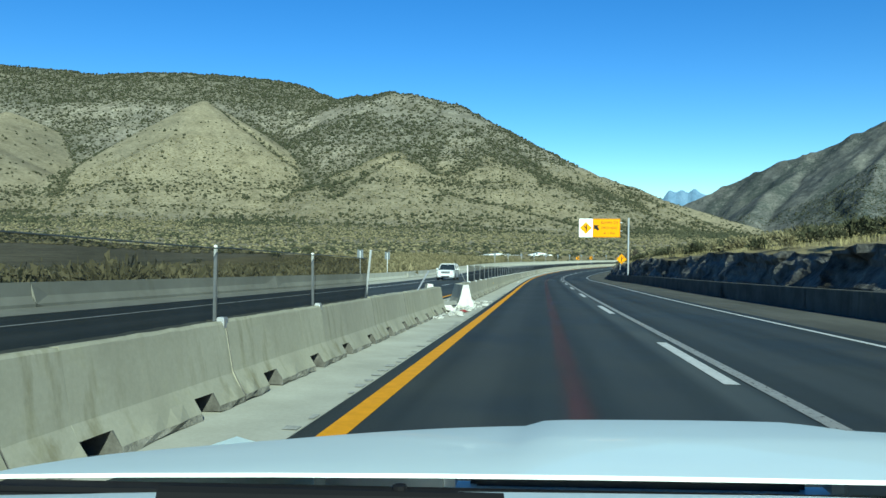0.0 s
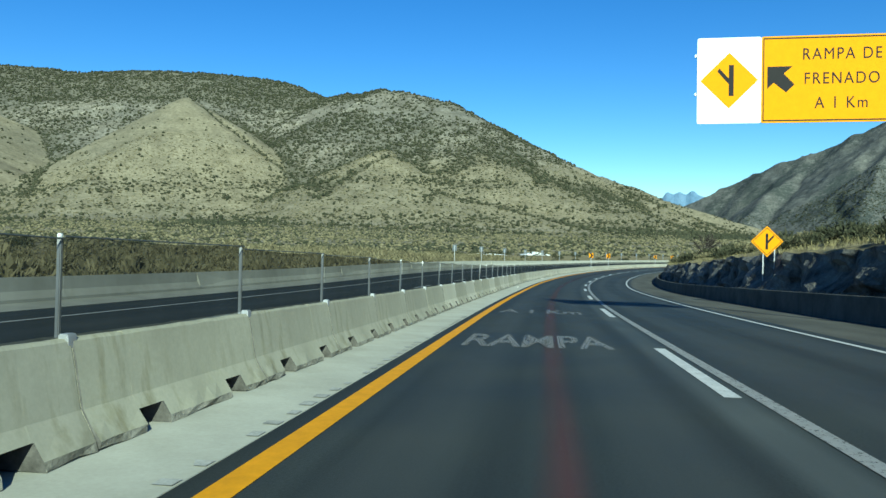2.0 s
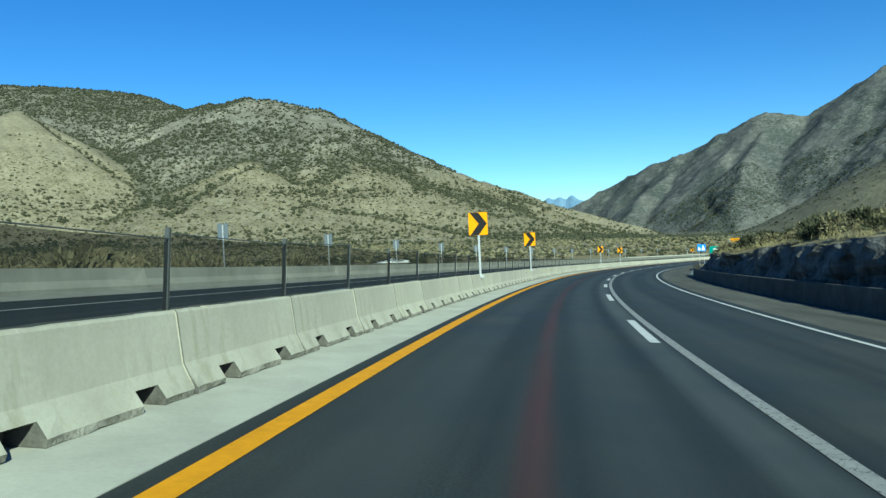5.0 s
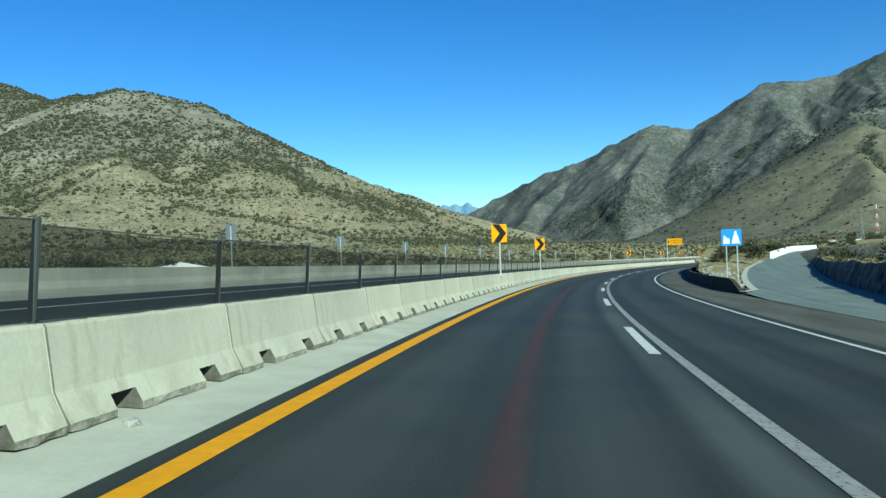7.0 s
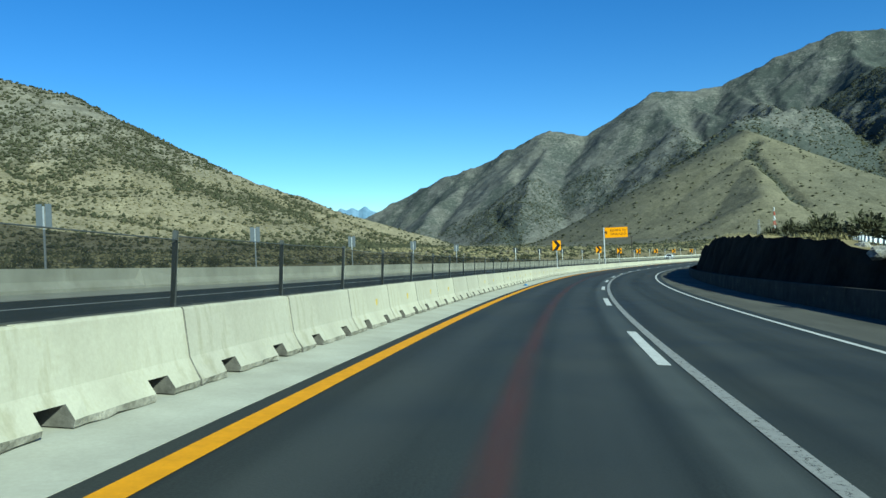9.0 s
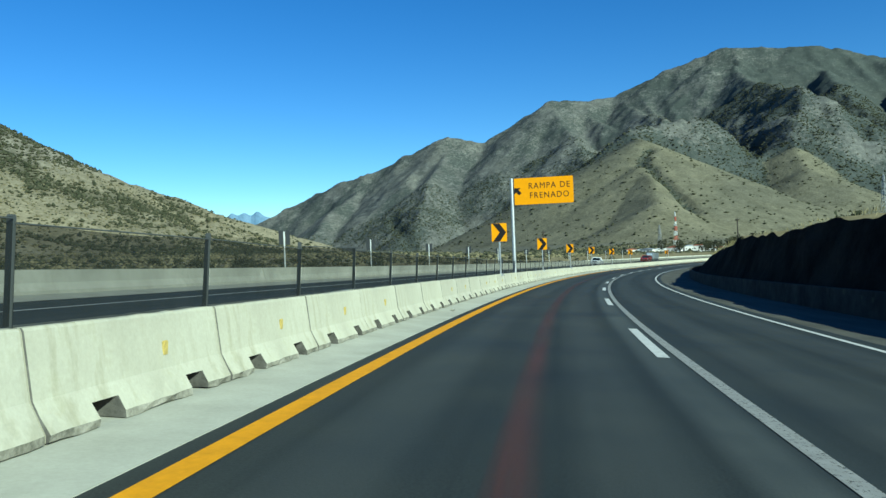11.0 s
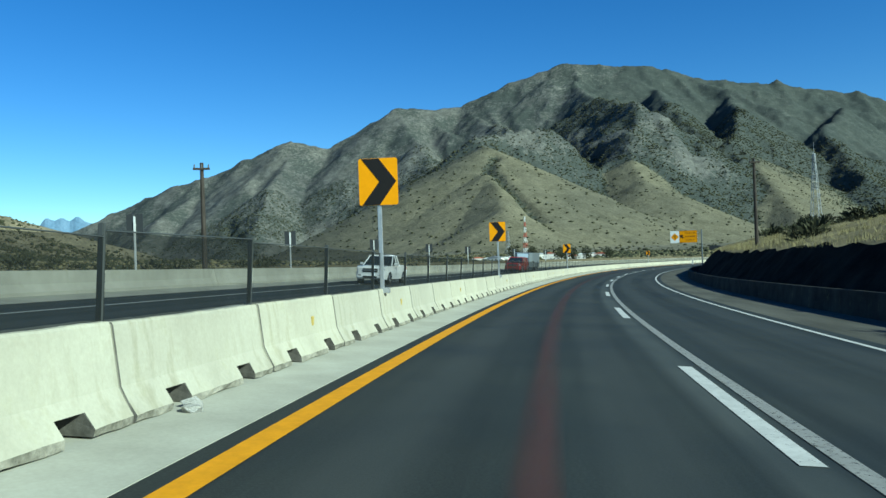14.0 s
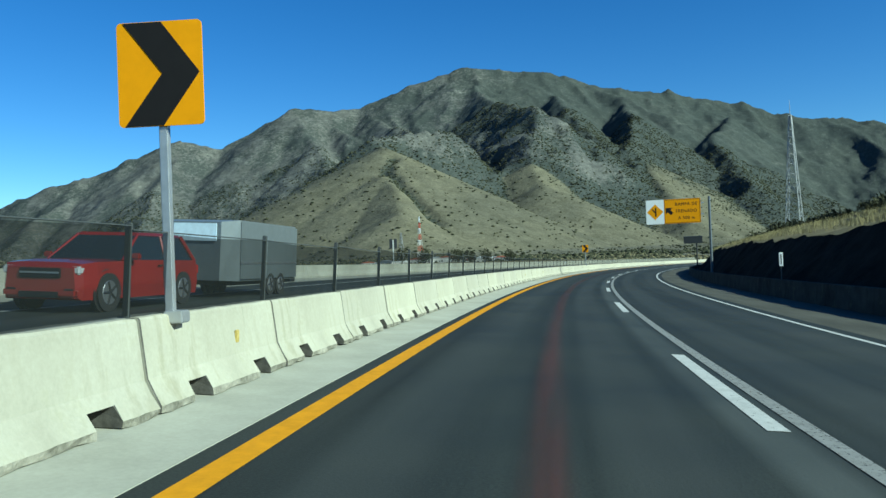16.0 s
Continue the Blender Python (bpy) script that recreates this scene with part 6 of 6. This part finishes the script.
part("nose_panel", box_mesh("nose_panel", 0, 2.86, 1.85, 1.3, 0.03, 0.5, M_PANELBLUE, 0.01), trailer, "pale blue front panel")
part("side_panel", box_mesh("side_panel", -1.105, 0.05, 1.0, 0.02, 4.4, 0.06, M_RIM), trailer)
part("drawbar", tube_mesh("drawbar", (0, 2.5, 0.5), (0, 4.1, 0.5), 0.06, 0.05, M_BLACKTRIM, 8), trailer)
part("chassis", box_mesh("chassis", 0, -0.2, 0.42, 1.7, 5.0, 0.14, M_BLACKTRIM, 0.01), trailer)
for sx in (-1, 1):
    for y in (-0.75, 0.05):
        wheel(trailer, sx * 1.0, y, 0.34, sx)

# ---------------------------------------------------------------- the car that sets out from the start of the road
M_HOOD = plain("white_bonnet_paint", (0.58, 0.66, 0.65), 0.5, 0, 0.15, 0.03, 2.0)
M_WIPER = plain("black_wiper_rubber", (0.008, 0.008, 0.009), 0.8, spec=0.08)
host = thing("car", road_pose(0.0, -0.32, 0.0) @ pose(0, 0, 0, 0, -1.4, 0), "white car whose bonnet and wiper show below the view", "car")
CX, HALF = 0.27, 0.92


def bonnet_sheet(name, d0, d1, u0, u1, rise, mat, nu=46, nd=30, thick=0.02):
    """The bonnet: crowned across, falling away ahead, with a raised centre field."""
    v, f = [], []
    for i in range(nd + 1):
        d = d0 + (d1 - d0) * i / nd
        for j in range(nu + 1):
            u = u0 + (u1 - u0) * j / nu
            q = (u - CX) / HALF
            z = 0.973 - 0.103 * ((d - 0.8) / 0.8) ** 1.3 - (0.012 + 0.04 * (d - 0.8) / 0.8) * abs(q) ** 2.4
            z -= 0.28 * max(0.0, d - 1.62) ** 1.5
            edge = lambda a, b: 1 / (1 + math.exp(-(u - a) / b))
            z += min(1.0, (d - 0.8) / 0.25) * 0.012 * edge(0.005 + 0.02 * (d - 1), 0.006) * (1 - edge(2 * CX - 0.005, 0.006))
            v.append((u, d, z + rise))
    for i in range(nd):
        for j in range(nu):
            q = i * (nu + 1) + j
            f.append((q, q + 1, q + nu + 2, q + nu + 1))
    return mesh_from(name, v, f, mat, smooth=True)


part("bonnet", bonnet_sheet("bonnet", 0.8, 2.05, CX - HALF, CX + HALF, 0.0, M_HOOD), host, "white bonnet with a raised centre field")
part("bonnet_lip", loft("bonnet_lip", [[(CX + HALF * q, y, z - 0.012 * abs(q) ** 2.4) for y, z in ((0.802, 0.969), (0.802, 0.9738), (0.8012, 0.974), (0.8004, 0.9738), (0.8004, 0.969))] for q in (-1, -0.8, -0.6, -0.4, -0.2, 0, 0.2, 0.4, 0.6, 0.8, 1)], M_SIGNWHITE), host, "bright rear edge of the bonnet")
part("bonnet_seal", box_mesh("bonnet_seal", CX, 0.785, 0.943, 1.78, 0.04, 0.03, M_WIPER, 0.006), host)
part("cowl", loft("cowl", [[(x, 0.785, 0.9), (x, 0.785, 0.955 - e), (x, 0.776, 0.963 - e), (x, 0.6, 0.993 - e), (x, 0.58, 0.9)] for x, e in ((CX - 0.98, 0.02), (CX - 0.5, 0.004), (CX, 0.0), (CX + 0.5, 0.004), (CX + 0.98, 0.02))], M_HOOD), host, "pale cowl panel")
part("wiper_arm", tube_mesh("wiper_arm", (-0.335, 0.64, 0.985), (-0.01, 0.69, 0.974), 0.016, 0.01, M_WIPER, 12), host, "black wiper arm")
part("wiper_pivot", tube_mesh("wiper_pivot", (-0.11, 0.68, 0.955), (-0.11, 0.68, 0.993), 0.009, 0.007, M_WIPER, 8), host)
for sx in (-1, 1):
    part("fender", loft("fender", [[(CX + sx * HALF * 0.97, y, 0.3), (CX + sx * (HALF + 0.02), y, 0.6), (CX + sx * (HALF + 0.01), y, t), (CX + sx * HALF * 0.96, y, t + 0.02)] for y, t in ((-2.3, 0.86), (0.75, 0.9), (1.5, 0.84), (2.05, 0.66))], M_HOOD), host)
    part("headlight", box_mesh("headlight", CX + sx * 0.66, 2.06, 0.66, 0.36, 0.16, 0.14, M_LAMP, 0.03), host, "clear headlight")
    for y in (1.45, -1.35):
        wheel(host, CX + sx * (HALF - 0.1), y, 0.34, sx)
part("bumper", box_mesh("bumper", CX, 2.1, 0.45, 1.76, 0.22, 0.3, M_HOOD, 0.06), host)
part("grille", box_mesh("grille", CX, 2.14, 0.66, 0.9, 0.08, 0.16, M_BLACKTRIM, 0.02), host)
part("floor_pan", box_mesh("floor_pan", CX, -0.2, 0.34, 1.7, 4.2, 0.1, M_BLACKTRIM, 0.02), host)
part("tail", box_mesh("tail", CX, -2.2, 0.6, 1.76, 0.2, 0.5, M_HOOD, 0.06), host)
